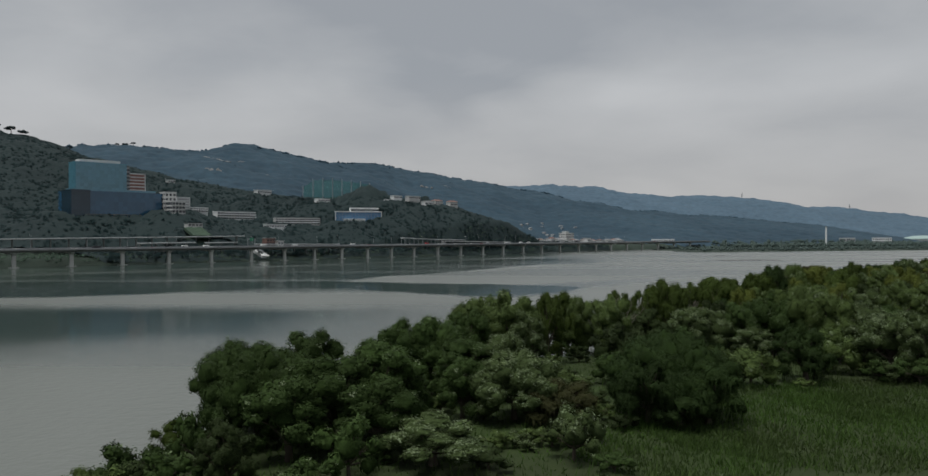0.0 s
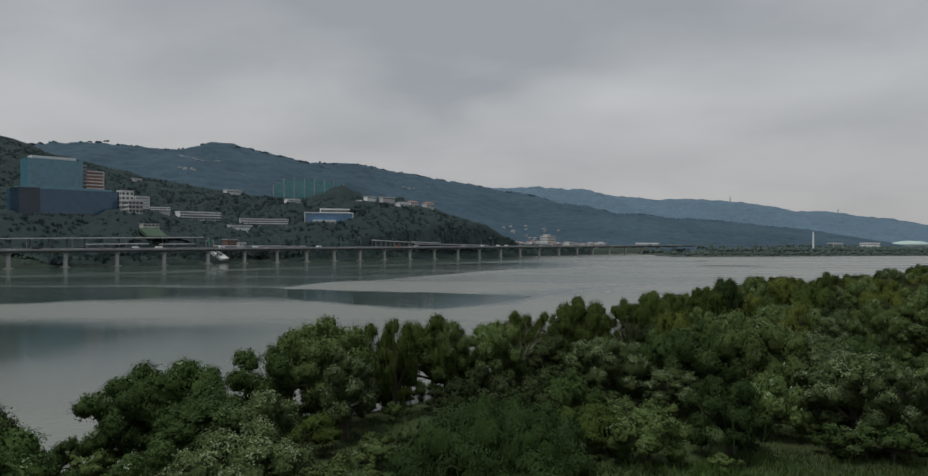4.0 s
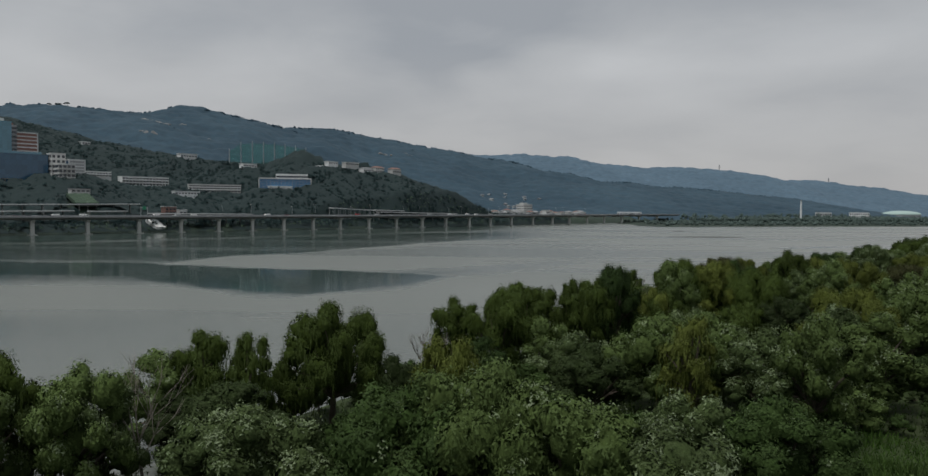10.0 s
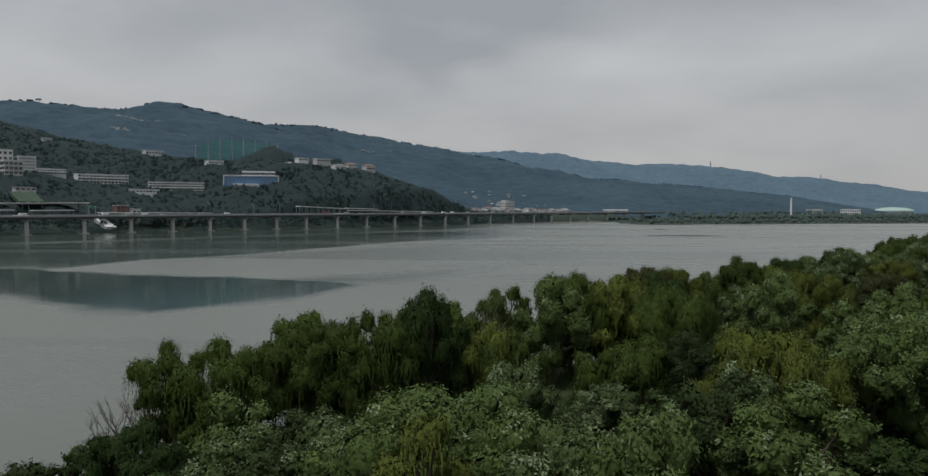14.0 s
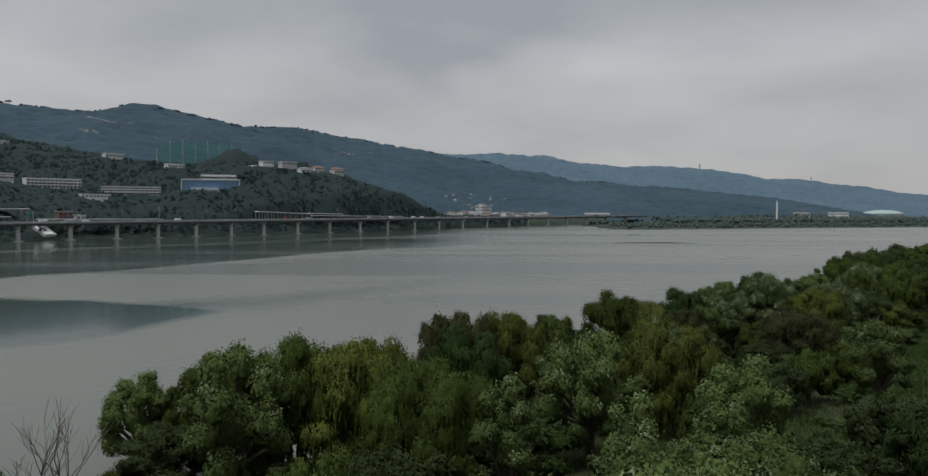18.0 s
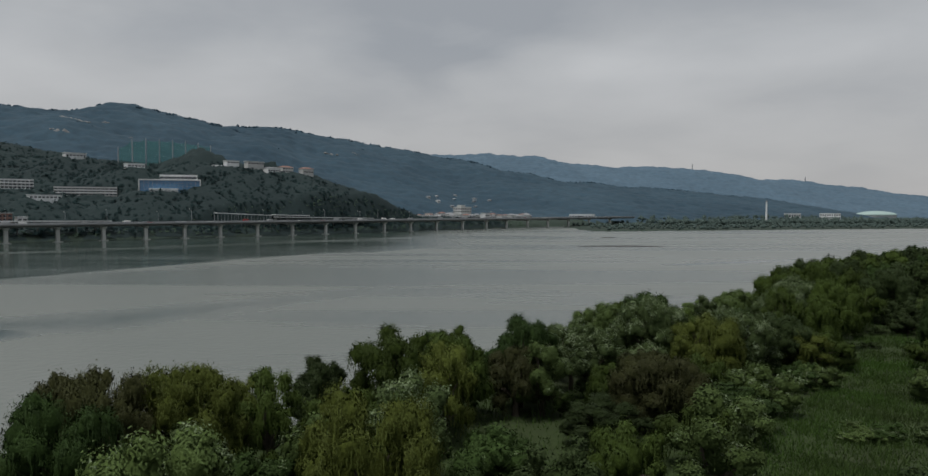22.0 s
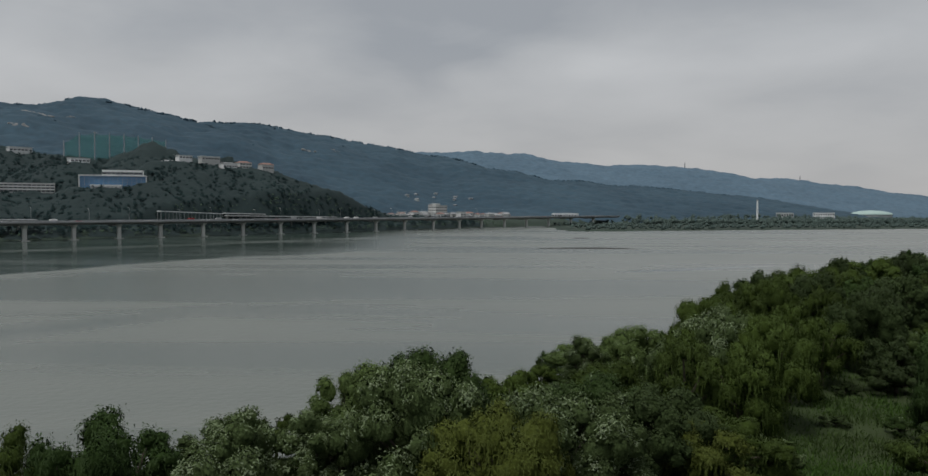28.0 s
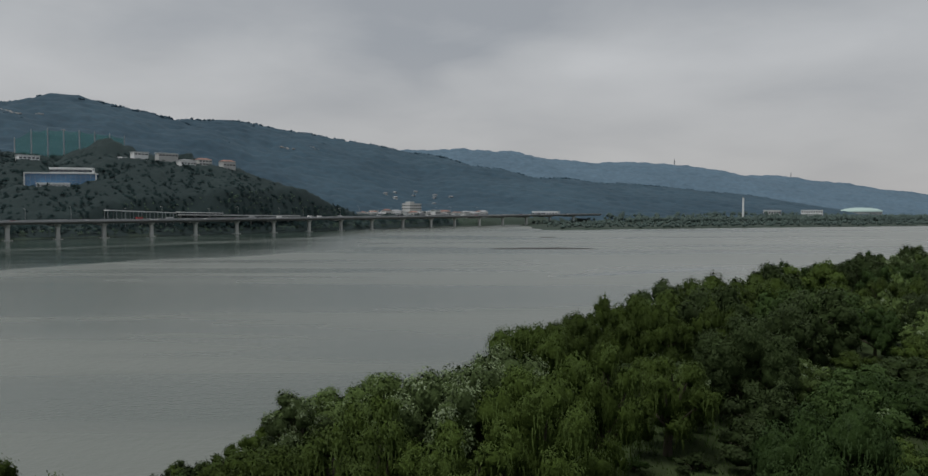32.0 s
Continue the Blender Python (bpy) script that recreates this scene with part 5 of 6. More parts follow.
def house(s, d, turn, w, dep, z, h, wall, roof, pitch, label, group="villas on the hill", under=6.0):
    x, y = along(s, d)
    ob = tagged(new("house"), label, "house", group=group)
    ob.matrix_basis = pose(x, y, z, 0, 0, 47.3 + turn)
    part("wall", boxes("wall", [(0, w, 0, dep, -under, h)], wall), ob)
    e = 0.5
    if pitch:
        v = [(-e, -e, h), (w + e, -e, h), (w + e, dep + e, h), (-e, dep + e, h), (w * 0.2, dep / 2, h + pitch), (w * 0.8, dep / 2, h + pitch)]
        part("roof", mesh_of("roof", v, [(3, 2, 1, 0), (0, 1, 5, 4), (2, 3, 4, 5), (1, 2, 5), (3, 0, 4)], roof), ob)
    else:
        part("roof", boxes("roof", [(-e, w + e, -e, dep + e, h + 0.003, h + 0.4)], roof), ob)
    n = max(2, int(w / 3.2))
    win = boxes("window", [(0.5, w / n - 0.6, -0.08, 0.04, 0.9, 2.2)], DARK_GLASS)
    for f in range(max(1, int(h / 3.0))):
        for k in range(n):
            part("window_pane", win, ob, m=pose(k * w / n, 0, f * 3.0))
    clear_site(s + w / 2, d + dep / 2 + 3, 0.5 * max(w, dep) + 0.5)
    FRONTS.append((*along(s + w / 2, d - 2.5), 0.5 * w + 2))
    return ob


house(302, 300, 0, 22, 10, 83, 4.2, WHITE, WHITE, 0, "white flat-roofed villa high on the wooded slope")
house(223, 400, 0, 10, 8, 98.5, 3.4, WHITE, WHITE, 0, "small white house among trees on the slope")
house(317, 180, 0, 18, 9, 67.5, 3.8, WHITE, WHITE, 0, "white flat-roofed villa above the apartment rows")
house(401, 130, 0, 14, 8, 73, 3.2, WHITE, WHITE, 0, "long low white villa on the hilltop")
house(383, 125, 0, 13, 8, 66.5, 3.2, WHITE, ROOF_GREY, 1.2, "white villa with a grey roof on the hillside")
house(423, 125, 0, 20, 8, 72.8, 3.4, CREAM, WHITE, 0, "pale terrace of houses on the hilltop")
house(438, 110, 0, 16, 9, 65, 4.6, WHITE, ROOF_GREY, 1.0, "white two-storey villa with a grey roof")
house(457, 110, 0, 14, 9, 65, 6, CREAM, ROOF_RED, 1.8, "cream villa with a low brown-red roof")
house(481, 105, 0, 14, 9, 65, 5.2, CREAM, ROOF_RED, 1.8, "cream villa with a red roof at the end of the spur")
house(158, 44, 0, 10, 8, 14.5, 6.5, ROOF_RED, CREAM, 0, "red brick house with a pale balcony beside the road", group="roadside houses")
house(172, 46, 0, 7, 6, 14.5, 3.6, WHITE, WHITE, 0, "small white kiosk beside the road", group="roadside houses")
house(94, 80, 0, 15, 8, 32.5, 3.2, CREAM, ROOF_GREY, 0, "low pale pavilion above a grass slope", group="roadside houses", under=9)
house(205, 120, 0, 26, 7, 33, 3.4, WHITE, WHITE, 0, "low white shed below the apartment rows", group="roadside houses", under=9)


def village():
    rs = random.Random(9)
    walls, roofs = [WHITE, CREAM, GREY_WALL, CREAM, WHITE], [ROOF_RED, ROOF_GREY, ROOF_GREY, WHITE, CREAM]
    words = {0: "white", 1: "cream", 2: "grey", 3: "cream", 4: "white"}
    for i in range(44):
        k = rs.randrange(5)
        s = 655 + i * 5.2 + rs.uniform(-2, 2)
        d = rs.uniform(62, 125)
        tall = 1.3 if 690 < s < 765 else 0.9
        zz = float(land_height(np.array(along(s, d)[0]), np.array(along(s, d)[1])))
        flat = k > 2
        house(s, d, rs.uniform(-15, 15), rs.uniform(8, 15), rs.uniform(7, 10), max(11.5, zz), rs.uniform(3.6, 6.8) * tall, walls[k], roofs[k], 0 if flat else 1.8,
              words[k] + (" flat-roofed" if flat else " pitched-roof") + " house in the riverside village", group="village houses", under=9)
    for i in range(12):
        s, d = rs.uniform(880, 1010), rs.uniform(240, 350)
        x, y = along(s, d)
        zz = float(land_height(np.array(x), np.array(y)))
        house(s, d, rs.uniform(-20, 20), rs.uniform(4, 7), 5, zz + 2.5, rs.uniform(2.0, 3.0), rs.choice((GREY_WALL, CREAM)), rs.choice((ROOF_GREY, GREY_WALL)), 1.0, "pale house scattered on the mountain foot", group="houses at the mountain foot", under=9)


village()
building("riverside_depot", "long low grey shed beside the viaduct", 562, 60, 0, 38, 14, 11, 18.5, GREY_WALL, DARK_GLASS, 2, 12, "windows", sides=False)
building("village_hall", "pale four-storey village building with rooftop room", 742, 100, 0, 22, 14, 12, 27, CREAM, DARK_GLASS, 4, 6, "windows", roof_unit=(4, 12, 3.5, CREAM))


def far_block(name, label, x, y, w, dep, z0, z1, wall, floors, bays):
    s = (x - BRIDGE_O[0]) * BRIDGE_U[0] + (y - BRIDGE_O[1]) * BRIDGE_U[1]
    d = bank_dist(np.array(x), np.array(y))
    return building(name, label, float(s), float(d), -47.3 - 25, w, dep, z0, z1, wall, DARK_GLASS, floors, bays, "windows", sides=False)


far_block("white_depot", "long white works building on the far flat", 822, 1550, 36, 14, 2, 17.5, WHITE, 3, 9)
far_block("pump_house", "pale low works hall beyond the bridge end", 752, 1550, 30, 14, 2, 17, CREAM, 2, 7)
far_block("roadside_hall", "low white hall beside the viaduct end", 300, 1330, 40, 12, 4, 16, WHITE, 2, 9)


def chimney(x, y):
    ob = tagged(new("chimney"), "tall slim white works chimney", "chimney")
    ob.matrix_basis = pose(x, y, 2)
    part("shaft", tubes("shaft", [([(0, 0, 0), (0, 0, 20), (0, 0, 37.5)], [1.8, 1.5, 1.3])], 14, WHITE), ob)
    part("cap", tubes("cap", [([(0, 0, 36.6), (0, 0, 38.2)], [1.6, 1.6])], 14, GREY_WALL), ob)


chimney(651, 1395)


def dome_hall():
    bm = bmesh.new()
    bmesh.ops.create_uvsphere(bm, u_segments=32, v_segments=16, radius=1)
    bmesh.ops.delete(bm, geom=[v for v in bm.verts if v.co.z < -0.05], context="VERTS")
    me = bpy.data.meshes.new("roof")
    bm.to_mesh(me)
    bm.free()
    me.materials.append(material("pale_green_roof_sheet", (0.30, 0.40, 0.38), 0.6, vary=0.2, scale=0.05))
    ob = tagged(new("sports_hall"), "wide hall with a shallow pale green domed roof", "hall")
    ob.matrix_basis = pose(1048, 1750, 2)
    part("roof", me, ob, m=Matrix.LocRotScale((0, 0, 12), None, (44, 30, 9)))
    part("wall", tubes("wall", [([(0, 0, -2), (0, 0, 12.4)], [30, 30])], 32, CREAM), ob, m=Matrix.Diagonal((1.42, 0.97, 1, 1)))


dome_hall()


def driving_range():
    ob = tagged(new("driving_range_net"), "tall green golf range netting strung between pale steel poles", "netting")
    x, y = along(332, 236)
    ob.matrix_basis = pose(x, y, 66, 0, 0, 47.3 - 10)
    tops = [26, 35, 37, 37, 37, 36, 35, 33]
    for k, top in enumerate(tops):
        part("pole", tubes("pole", [([(k * 14.5, 0, 0), (k * 14.5, 0, top)], [0.6, 0.4])], 8, GREY_WALL), ob)
    for k in range(7):
        a, b = k * 14.5 + 0.8, (k + 1) * 14.5 - 0.8
        t0, t1 = tops[k] - 2, tops[k + 1] - 2
        v, f = [], []
        for i in range(13):
            q = i / 12
            for j in range(2):
                z = 2 + j * (t0 + (t1 - t0) * q - 2 - 1.2 * math.sin(math.pi * q))
                v += [(a + (b - a) * q, 0.25 * math.sin(math.pi * q) * (1 - j) + w, z) for w in (-0.03, 0.03)]
        for i in range(12):
            o = i * 4
            f += [(o, o + 4, o + 6, o + 2), (o + 1, o + 3, o + 7, o + 5)]
        part("net", mesh_of("net", v, f, NET), ob)
    for k in range(9):
        clear_site(324 + k * 12, 236 - k * 2.2, 6)


driving_range()


# ---------------------------------------------------------------- roads and ramps behind the viaduct
def ramp(name, label, s0, s1, d, z0, z1, gap=14.0, width=7.0):
    ob = tagged(new(name), label, "ramp", group="ramps behind the viaduct")
    ob.matrix_basis = frame_at(s0, d)
    L = s1 - s0
    v = [(x, y, z) for x, z in ((0, z0), (L, z1)) for y in (0, width) for z in (z - 0.65, z)]
    part("deck", mesh_of("deck", v, [(0, 1, 3, 2), (4, 6, 7, 5), (0, 4, 5, 1), (2, 3, 7, 6), (1, 5, 7, 3), (0, 2, 6, 4)], CONCRETE), ob)
    for y in (0.0, width - 0.3):
        v = [(x, yy, zz) for x, z in ((0, z0), (L, z1)) for yy in (y, y + 0.3) for zz in (z + 0.004, z + 0.62)]
        part("parapet", mesh_of("parapet", v, [(0, 1, 3, 2), (4, 6, 7, 5), (0, 4, 5, 1), (2, 3, 7, 6), (1, 5, 7, 3), (0, 2, 6, 4)], WHITE), ob)
    for k in range(int(L / gap) + 1):
        z = z0 + (z1 - z0) * min(1, k * gap / L) - 0.654
        part("column", boxes("column", [(k * gap + 0.3, k * gap + 1.3, width * 0.4, width * 0.6, 4, z)], CONCRETE), ob)


ramp("upper_ramp", "long pale elevated ramp on slim columns above the bank", -90, 142, 58, 20.5, 23.0)
ramp("lower_ramp", "short pale ramp parapet beside the viaduct", 30, 80, 36, 16.8, 17.2)
ramp("lower_ramp", "short pale ramp parapet beside the viaduct", 92, 122, 36, 16.8, 17.0)
ramp("slip_road", "pale slip road joining the viaduct", 138, 235, 27, 15.2, 14.4)
ramp("slip_road", "pale slip road joining the viaduct", 395, 520, 30, 16.6, 14.6)


def canopy(s0, s1, d, z0, z1):
    ob = tagged(new("road_canopy"), "long flat pale canopy roof on thin posts beside the road", "canopy", group="canopies beside the road")
    ob.matrix_basis = frame_at(s0, d)
    L = s1 - s0
    v = [(x, y, zz) for x, z in ((0, z0), (L, z1)) for y in (-1.5, 6) for zz in (z, z + 0.7)]
    part("roof", mesh_of("roof", v, [(0, 1, 3, 2), (4, 6, 7, 5), (0, 4, 5, 1), (2, 3, 7, 6), (1, 5, 7, 3), (0, 2, 6, 4)], WHITE), ob)
    for k in range(int(L / 7) + 1):
        z = z0 + (z1 - z0) * min(1.0, k * 7 / L)
        for y in (-0.8, 5.2):
            part("post", boxes("post", [(k * 7, k * 7 + 0.4, y - 0.2, y + 0.2, 5, z - 0.004)], STEEL), ob)


canopy(334, 392, 36, 20.6, 18.2)
canopy(398, 440, 40, 18.6, 17.6)


def street_lamp_meshes():
    pole = tubes("pole", [([(0, 0, 0), (0, 0, 5), (0, 0, 9.4)], [0.16, 0.12, 0.09]), ([(0, 0, 9.3), (0, 0.6, 9.9), (0, 2.0, 10.1)], [0.08, 0.07, 0.06])], 6, STEEL)
    head = bevelled("lamp_head", (-0.18, 0.18, 1.7, 2.6, 10.0, 10.2), WHITE, 0.04)
    return pole, head


def street_lamps():
    pole, head = street_lamp_meshes()
    for k in range(24):
        s = -60 + k * 36.0
        ob = tagged(new("street_lamp"), "slim grey street lamp with a single curved arm", "street lamp", group="street lamps along the viaduct")
        ob.matrix_basis = frame_at(s, 7.0 if k % 2 else 19.6, 12.4 if k % 2 else 13.85)
        part("pole", pole, ob)
        part("lamp_head", head, ob)


def gantry(s):
    ob = tagged(new("sign_gantry"), "steel road gantry over the slip road", "gantry")
    ob.matrix_basis = frame_at(s, 24, 12)
    for y in (0, 13):
        part("post", boxes("post", [(-0.25, 0.25, y - 0.25, y + 0.25, -4, 8)], STEEL), ob)
    part("beam", boxes("beam", [(-0.3, 0.3, -0.25, 13.25, 8.004, 8.8)], STEEL), ob)
    part("sign_panel", boxes("sign_panel", [(-0.45, -0.302, 2, 8, 6.6, 9.4)], material("green_road_sign", (0.02, 0.16, 0.09), 0.5)), ob)


gantry(133)


def car_meshes(body_mat, long=4.5, tall=1.45, van=False):
    bm = bmesh.new()
    prof = [(-long / 2, 0.35), (-long / 2, 0.85), (-long / 2 + 0.5, 0.95), (long / 2 - 1.2, 0.95), (long / 2 - 0.1, 0.8), (long / 2, 0.35)]
    if van:
        prof = [(-long / 2, 0.35), (-long / 2, tall - 0.2), (-long / 2 + 0.2, tall), (long / 2 - 0.8, tall), (long / 2 - 0.1, 1.1), (long / 2, 0.35)]
    lo = [bm.verts.new((x, -0.88, z)) for x, z in prof]
    hi = [bm.verts.new((x, 0.88, z)) for x, z in prof]
    bm.faces.new(lo)
    bm.faces.new(hi[::-1])
    for i in range(len(prof)):
        j = (i + 1) % len(prof)
        bm.faces.new((lo[i], hi[i], hi[j], lo[j]))
    bmesh.ops.recalc_face_normals(bm, faces=bm.faces[:])
    bmesh.ops.bevel(bm, geom=bm.edges[:], offset=0.07, segments=1, affect="EDGES")
    body = bpy.data.meshes.new("body")
    bm.to_mesh(body)
    bm.free()
    body.materials.append(body_mat)
    c0, c1 = -long / 2 + 0.35, long / 2 - 1.1
    v = [(c0, -0.8, 0.96), (c1, -0.8, 0.96), (c1, 0.8, 0.96), (c0, 0.8, 0.96), (c0 + 0.5, -0.64, tall), (c1 - 0.75, -0.64, tall), (c1 - 0.75, 0.64, tall), (c0 + 0.5, 0.64, tall)]
    cabin = mesh_of("cabin", v, BOX_FACES, DARK_GLASS)
    return body, cabin


TYRE = material("tyre_rubber", (0.03, 0.03, 0.03), 0.9)


def cars():
    rs = random.Random(21)
    paints = [(material("white_car_paint", (0.75, 0.75, 0.74), 0.3, vary=0.05), "white"), (material("dark_car_paint", (0.03, 0.03, 0.035), 0.3, vary=0.05), "black"),
              (material("silver_car_paint", (0.42, 0.43, 0.44), 0.3, metal=0.4, vary=0.05), "silver"), (material("red_car_paint", (0.32, 0.03, 0.03), 0.3, vary=0.05), "red")]
    sets = [(car_meshes(p), car_meshes(p, 5.6, 2.2, True), w) for p, w in paints]
    wheel = tubes("wheel", [([(0, -0.11, 0), (0, 0.11, 0)], [0.33, 0.33])], 12, TYRE)
    for lane, d in enumerate((-2.6, 1.2, 12.2, 16.0)):
        s = -90 + rs.uniform(0, 20)
        while s < 980:
            plain, van, word = rs.choices(sets, [5, 2, 3, 1])[0]
            is_van = rs.random() < 0.3
            body, cabin = van if is_van else plain
            ob = tagged(new("van" if is_van else "car"), word + (" van" if is_van else " saloon car") + " on the viaduct carriageway", "van" if is_van else "car", group="cars on the viaduct")
            ob.matrix_basis = frame_at(s, d, 13.06) @ pose(0, 0, 0, 0, 0, 0 if lane < 2 else 180)
            part("body", body, ob)
            if not is_van:
                part("cabin", cabin, ob)
            for x in (-1.35, 1.35):
                for y in (-0.8, 0.8):
                    part("wheel", wheel, ob, m=pose(x, y, 0.33))
            s += rs.uniform(18, 85)


street_lamps()
cars()


# ---------------------------------------------------------------- marks on the ridges
def lattice_mast(x, y, z, h, label):
    ob = tagged(new("radio_mast"), label, "mast")
    ob.matrix_basis = pose(x, y, z)
    rows = []
    for a in range(3):
        c, s = math.cos(a * 2.094), math.sin(a * 2.094)
        rows.append(([(c * h * 0.08, s * h * 0.08, -8), (c * 0.6, s * 0.6, h)], [0.7, 0.4]))
    for k in range(6):
        z0, z1 = h * k / 6, h * (k + 1) / 6
        for a in range(3):
            r0, r1 = h * 0.08 * (1 - z0 / h) + 0.6 * z0 / h, h * 0.08 * (1 - z1 / h) + 0.6 * z1 / h
            rows.append(([(math.cos(a * 2.094) * r0, math.sin(a * 2.094) * r0, z0), (math.cos(a * 2.094 + 2.094) * r1, math.sin(a * 2.094 + 2.094) * r1, z1)], [0.3, 0.3]))
    part("lattice", tubes("lattice", rows, 4, STEEL), ob)
    part("platform", tubes("platform", [([(0, 0, h * 0.55), (0, 0, h * 0.6)], [2.6, 2.6])], 8, STEEL), ob)


lattice_mast(865, 2440, 150, 18, "small lattice radio mast on the distant ridge")
lattice_mast(1268, 2535, 114, 18, "slim lattice mast on the distant ridge")
lattice_mast(1190, 2525, 114, 9, "slim lattice mast on the distant ridge")


def outcrop(x, y, r, seed):
    rs = np.random.RandomState(seed)
    z = float(canopy_height(np.array([x]), np.array([y]))[0])
    ob = tagged(new("rock_outcrop"), "bare pale granite outcrop on the wooded mountainside", "rock", group="rock outcrops")
    ob.matrix_basis = pose(x, y, z)
    for _ in range(8):
        dx, dy, size = rs.uniform(-r, r), rs.uniform(-4, 4), r * rs.uniform(0.16, 0.3)
        low = float(np.min(canopy_height(x + dx + np.array([0.0, -size, size, 0.0]), y + dy + np.array([0.0, 0.0, 0.0, -size]))))
        v, f = lumpy(rs, np.array([dx, dy, low - z + 0.12 * size]), size, 0.8, BALL2)
        part("boulder", mesh_of("boulder", v.tolist(), f.tolist(), ROCK), ob)


for i, (x, y, r) in enumerate([(-546, 1425, 17), (-515, 1415, 10), (-500, 1300, 14), (-495, 1450, 8), (-135, 1650, 13), (-90, 1690, 8), (-420, 1380, 7)]):
    outcrop(x, y, r, 70 + i)

dead_tree(49.4, 146.5, 11.5, 3, "bare grey many-stemmed tree between the willows")
dead_tree(22, 122.5, 7.0, 4, "leaning grey leafless tree at the water's edge")
dead_tree(1, 92, 10.5, 6, "grey leafless tree at the water's edge")
dead_tree(20, 131, 7.0, 8, "small grey leafless tree behind the willows")
dead_tree(65, 187, 6.0, 9, "small grey leafless tree at the water's edge")
dead_tree(73, 179, 7.0, 11, "grey leafless tree at the water's edge")
clear_site(97, 66, 12)


def hillside_canopy():
    """The closed crowns of the hillside woods, with a tall grove on the top."""
    gx, gy = np.meshgrid(np.arange(-760, 262, 2.6), np.arange(560, 1120, 2.6))
    z = land_height(gx, gy)
    d = bank_dist(gx, gy)
    rise = crowns(gx, gy, 8.5, 2) * 3.0 + crowns(gx, gy, 21.0, 5) * 3.4
    rise += np.random.RandomState(6).uniform(-0.8, 0.8, gx.shape)
    rise *= 0.3 + 0.7 * smoothstep(20, 60, d)
    rise -= 3.0 * (1 - smoothstep(15, 21, d))
    for x, y, reach, tall in ((-170, 966, 27, 13), (-93, 966, 11, 9), (-205, 960, 12, 6)):
        rise += tall * np.sqrt(np.clip(1 - (np.hypot(gx - x, gy - y) / reach) ** 2, 0, 1)) * (0.5 + 0.5 * crowns(gx, gy, 9.0, 9))
    rise = np.where(is_free(gx, gy), rise - 1.2, np.minimum(rise, 0.6) - 1.6)
    verts = np.stack([gx, gy, z + rise], -1).reshape(-1, 3)
    i = np.arange(gx.size).reshape(gx.shape)
    faces = np.stack([i[:-1, :-1], i[:-1, 1:], i[1:, 1:], i[1:, :-1]], -1).reshape(-1, 4)
    ok = ((d > 15) & near_hill(gx, gy) & (z > -0.5)).reshape(-1)
    faces = faces[ok[faces].all(1)]
    me = mesh_of("hillside_woods", verts.tolist(), faces.tolist(), WOOD_NEAR, smooth=True)
    dy, dx = np.gradient(rise, 2.6)
    sy, sx = np.gradient(z, 2.6)
    soft = unit(np.stack([-sx - 0.35 * dx, -sy - 0.35 * dy, np.ones_like(sx)], -1))
    me.normals_split_custom_set_from_vertices(soft.reshape(-1, 3).tolist())
    tagged(new("hillside_woods", me), "dense dark green woods on the hillside", "woods", kind="stuff")


hillside_canopy()
woods("hillside_crowns", 30000, (-760, 262, 560, 1120), (1.8, 3.8), lambda x, y, z: (bank_dist(x, y) > 26) & near_hill(x, y) & is_free(x, y), CROWN_NEAR, 53,
      "dark green crowns standing out of the hillside woods", ball=None, tall=(0.8, 1.3), lift=0.55, fuzz=14, leaf=1.15, soft=True)
woods("bank_thicket", 46000, (-420, 260, 400, 1120), (1.4, 3.0), lambda x, y, z: (bank_dist(x, y) > 15) & (bank_dist(x, y) < 150) & ~near_hill(x, y) & is_free(x, y), WOOD_NEAR, 44,
      "low green thicket on the bank under the viaduct", ball=None, tall=(0.6, 1.1), lift=0.4, fuzz=12, leaf=0.7)
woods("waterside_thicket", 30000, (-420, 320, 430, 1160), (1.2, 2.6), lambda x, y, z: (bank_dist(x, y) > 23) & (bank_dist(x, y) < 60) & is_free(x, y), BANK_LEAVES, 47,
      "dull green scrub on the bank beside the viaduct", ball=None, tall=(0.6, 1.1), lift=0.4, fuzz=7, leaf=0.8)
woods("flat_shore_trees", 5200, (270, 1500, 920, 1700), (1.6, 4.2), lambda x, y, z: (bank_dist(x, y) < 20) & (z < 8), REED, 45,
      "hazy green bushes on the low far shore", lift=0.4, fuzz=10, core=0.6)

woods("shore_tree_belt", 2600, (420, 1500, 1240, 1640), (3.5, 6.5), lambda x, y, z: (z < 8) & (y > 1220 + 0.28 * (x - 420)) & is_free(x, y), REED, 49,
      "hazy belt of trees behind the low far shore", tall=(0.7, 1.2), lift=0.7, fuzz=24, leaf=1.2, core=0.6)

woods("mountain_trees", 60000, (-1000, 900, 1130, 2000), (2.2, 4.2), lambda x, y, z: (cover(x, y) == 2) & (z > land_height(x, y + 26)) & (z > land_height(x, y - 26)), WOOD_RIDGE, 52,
      "tree crowns along the mountain's crest, tinted blue for haze", ball=unit_ball(1), tall=(0.7, 1.1), lift=0.5, core=0.9)


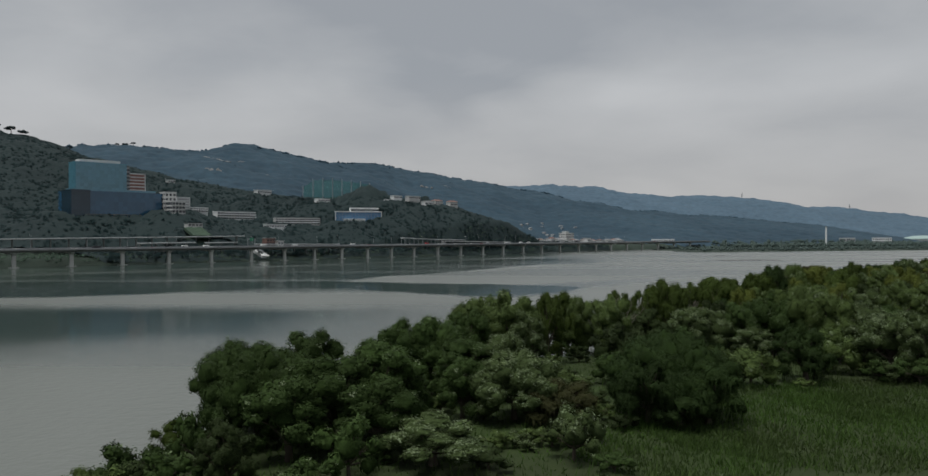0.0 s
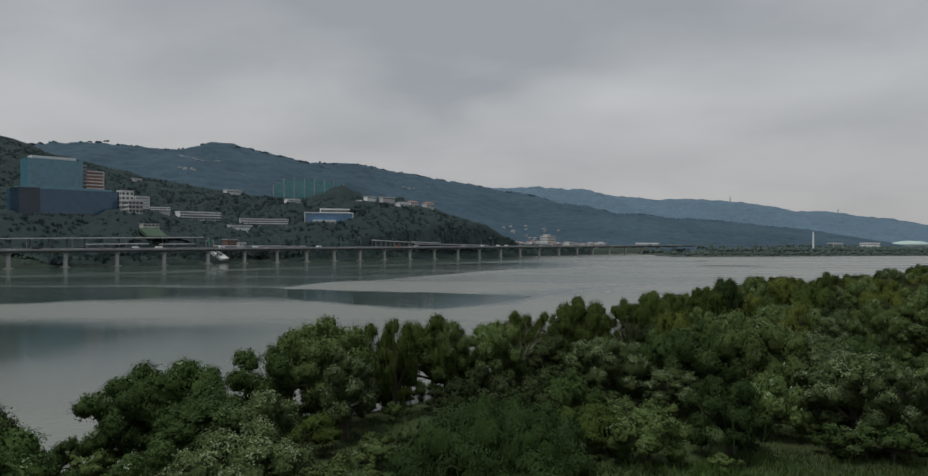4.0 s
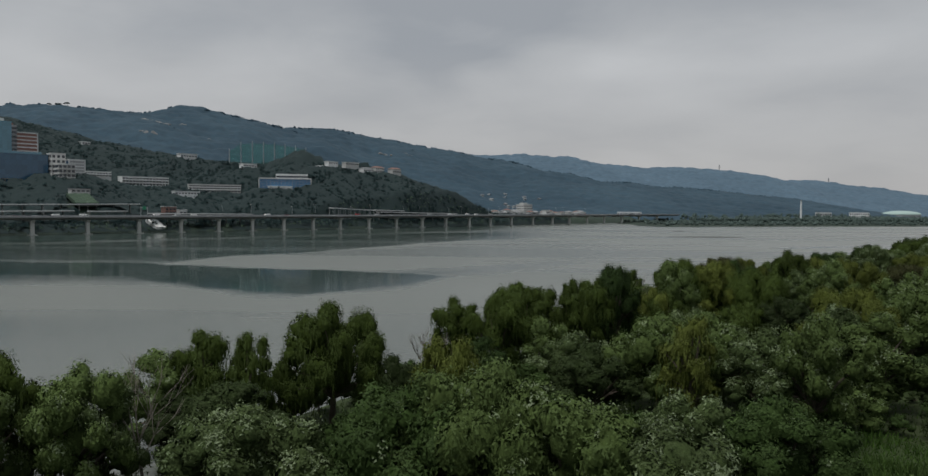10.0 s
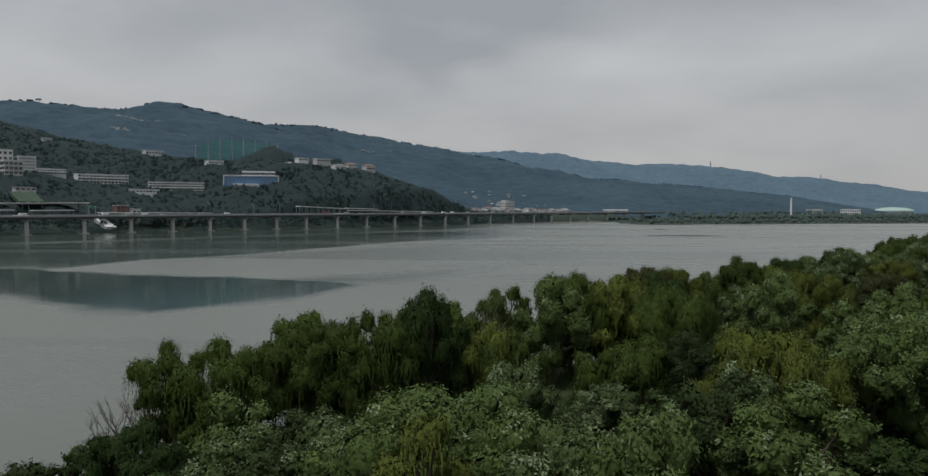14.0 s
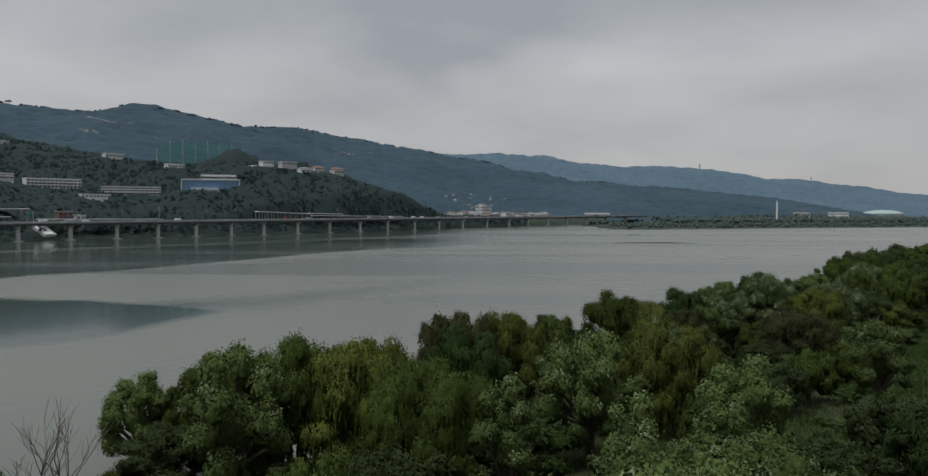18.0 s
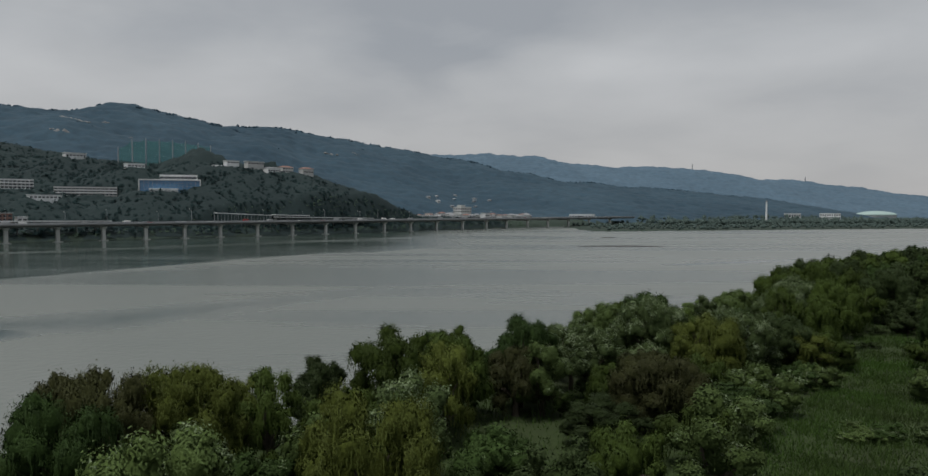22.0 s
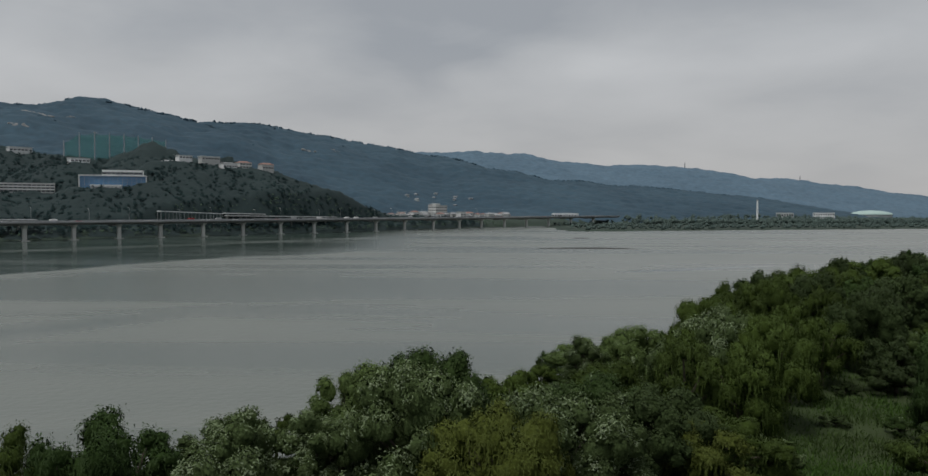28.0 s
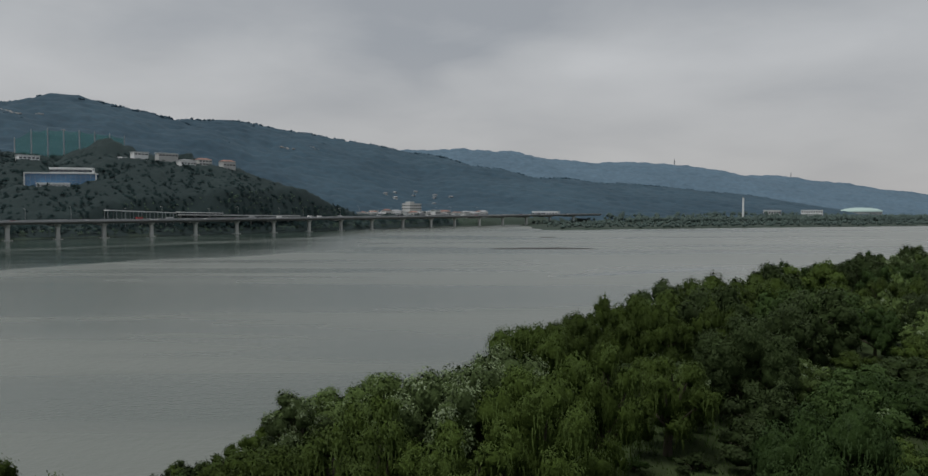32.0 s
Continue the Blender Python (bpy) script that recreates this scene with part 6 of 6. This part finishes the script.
def ridge_pine(x, y, tall, spread, seed):
    """An umbrella-shaped pine that stands out on the crest."""
    rs = np.random.RandomState(seed)
    z = float(land_height(np.array(x), np.array(y)))
    ob = tagged(new("pine_tree"), "umbrella-shaped pine standing out on the ridge", "tree", group="pines on the ridge")
    ob.matrix_basis = pose(x, y, z - 0.5)
    part("trunk", tubes("trunk", [([(0, 0, 0), (0.4, 0, tall * 0.5), (0.2, 0, tall * 0.8)], [0.6, 0.45, 0.3])], 6, BARK), ob)
    verts, faces, off = [], [], 0
    for _ in range(26):
        a, q = rs.uniform(0, 2 * math.pi), math.sqrt(rs.uniform(0, 1))
        v, f = lumpy(rs, np.array([math.cos(a) * q * spread, math.sin(a) * q * spread, tall * (0.93 - 0.2 * q * q) + rs.uniform(-1, 0.6)]), spread * rs.uniform(0.18, 0.32), 0.7)
        verts += v.tolist()
        faces += (f + off).tolist()
        off += len(v)
    part("crown", mesh_of("crown", verts, faces, WOOD_NEAR), ob)


ridge_pine(-742, 1468, 7, 7, 1)
ridge_pine(-725, 1470, 11, 5.5, 2)
ridge_pine(-757, 1466, 6, 4, 3)
ridge_pine(-655, 955, 15, 7, 4)
ridge_pine(-643, 962, 12, 6, 5)
ridge_pine(-672, 948, 13, 6, 6)
ridge_pine(-602, 1004, 10, 4, 7)


def bank_slope(name, label, s0, s1, d0, d1, z0, z1, mat, uneven, skew=0.0):
    """A sloping patch of the bank, thick enough to stand clear of the ground."""
    n, m = 12, 8
    verts, faces = [], []
    for j in range(m + 1):
        for i in range(n + 1):
            q = j / m
            x, y = along(s0 + (s1 - s0) * i / n + skew * (1 - q), d0 + (d1 - d0) * q)
            verts.append((x, y, z0 + (z1 - z0) * q + uneven * math.sin(i * 1.7 + j * 2.3) * math.sin(i * 0.6 - j)))
    k = len(verts)
    verts += [(x, y, z - 3.0) for x, y, z in verts]
    w = n + 1
    for j in range(m):
        for i in range(n):
            a = j * w + i
            faces.append((a, a + 1, a + w + 1, a + w))
    for i in range(n):
        faces.append((i, i + k, i + k + 1, i + 1))
    for j in range(m):
        faces += [(j * w, j * w + w, j * w + w + k, j * w + k), (j * w + n, j * w + n + k, j * w + w + n + k, j * w + w + n)]
    tagged(new(name, mesh_of(name, verts, faces, mat)), label, "bank slope", kind="structure")


bank_slope("concrete_apron", "pale concrete apron sloping down the bank under the viaduct", 135, 143, 24, 32, 4.2, 11.0, WHITE, 0.15, 6)
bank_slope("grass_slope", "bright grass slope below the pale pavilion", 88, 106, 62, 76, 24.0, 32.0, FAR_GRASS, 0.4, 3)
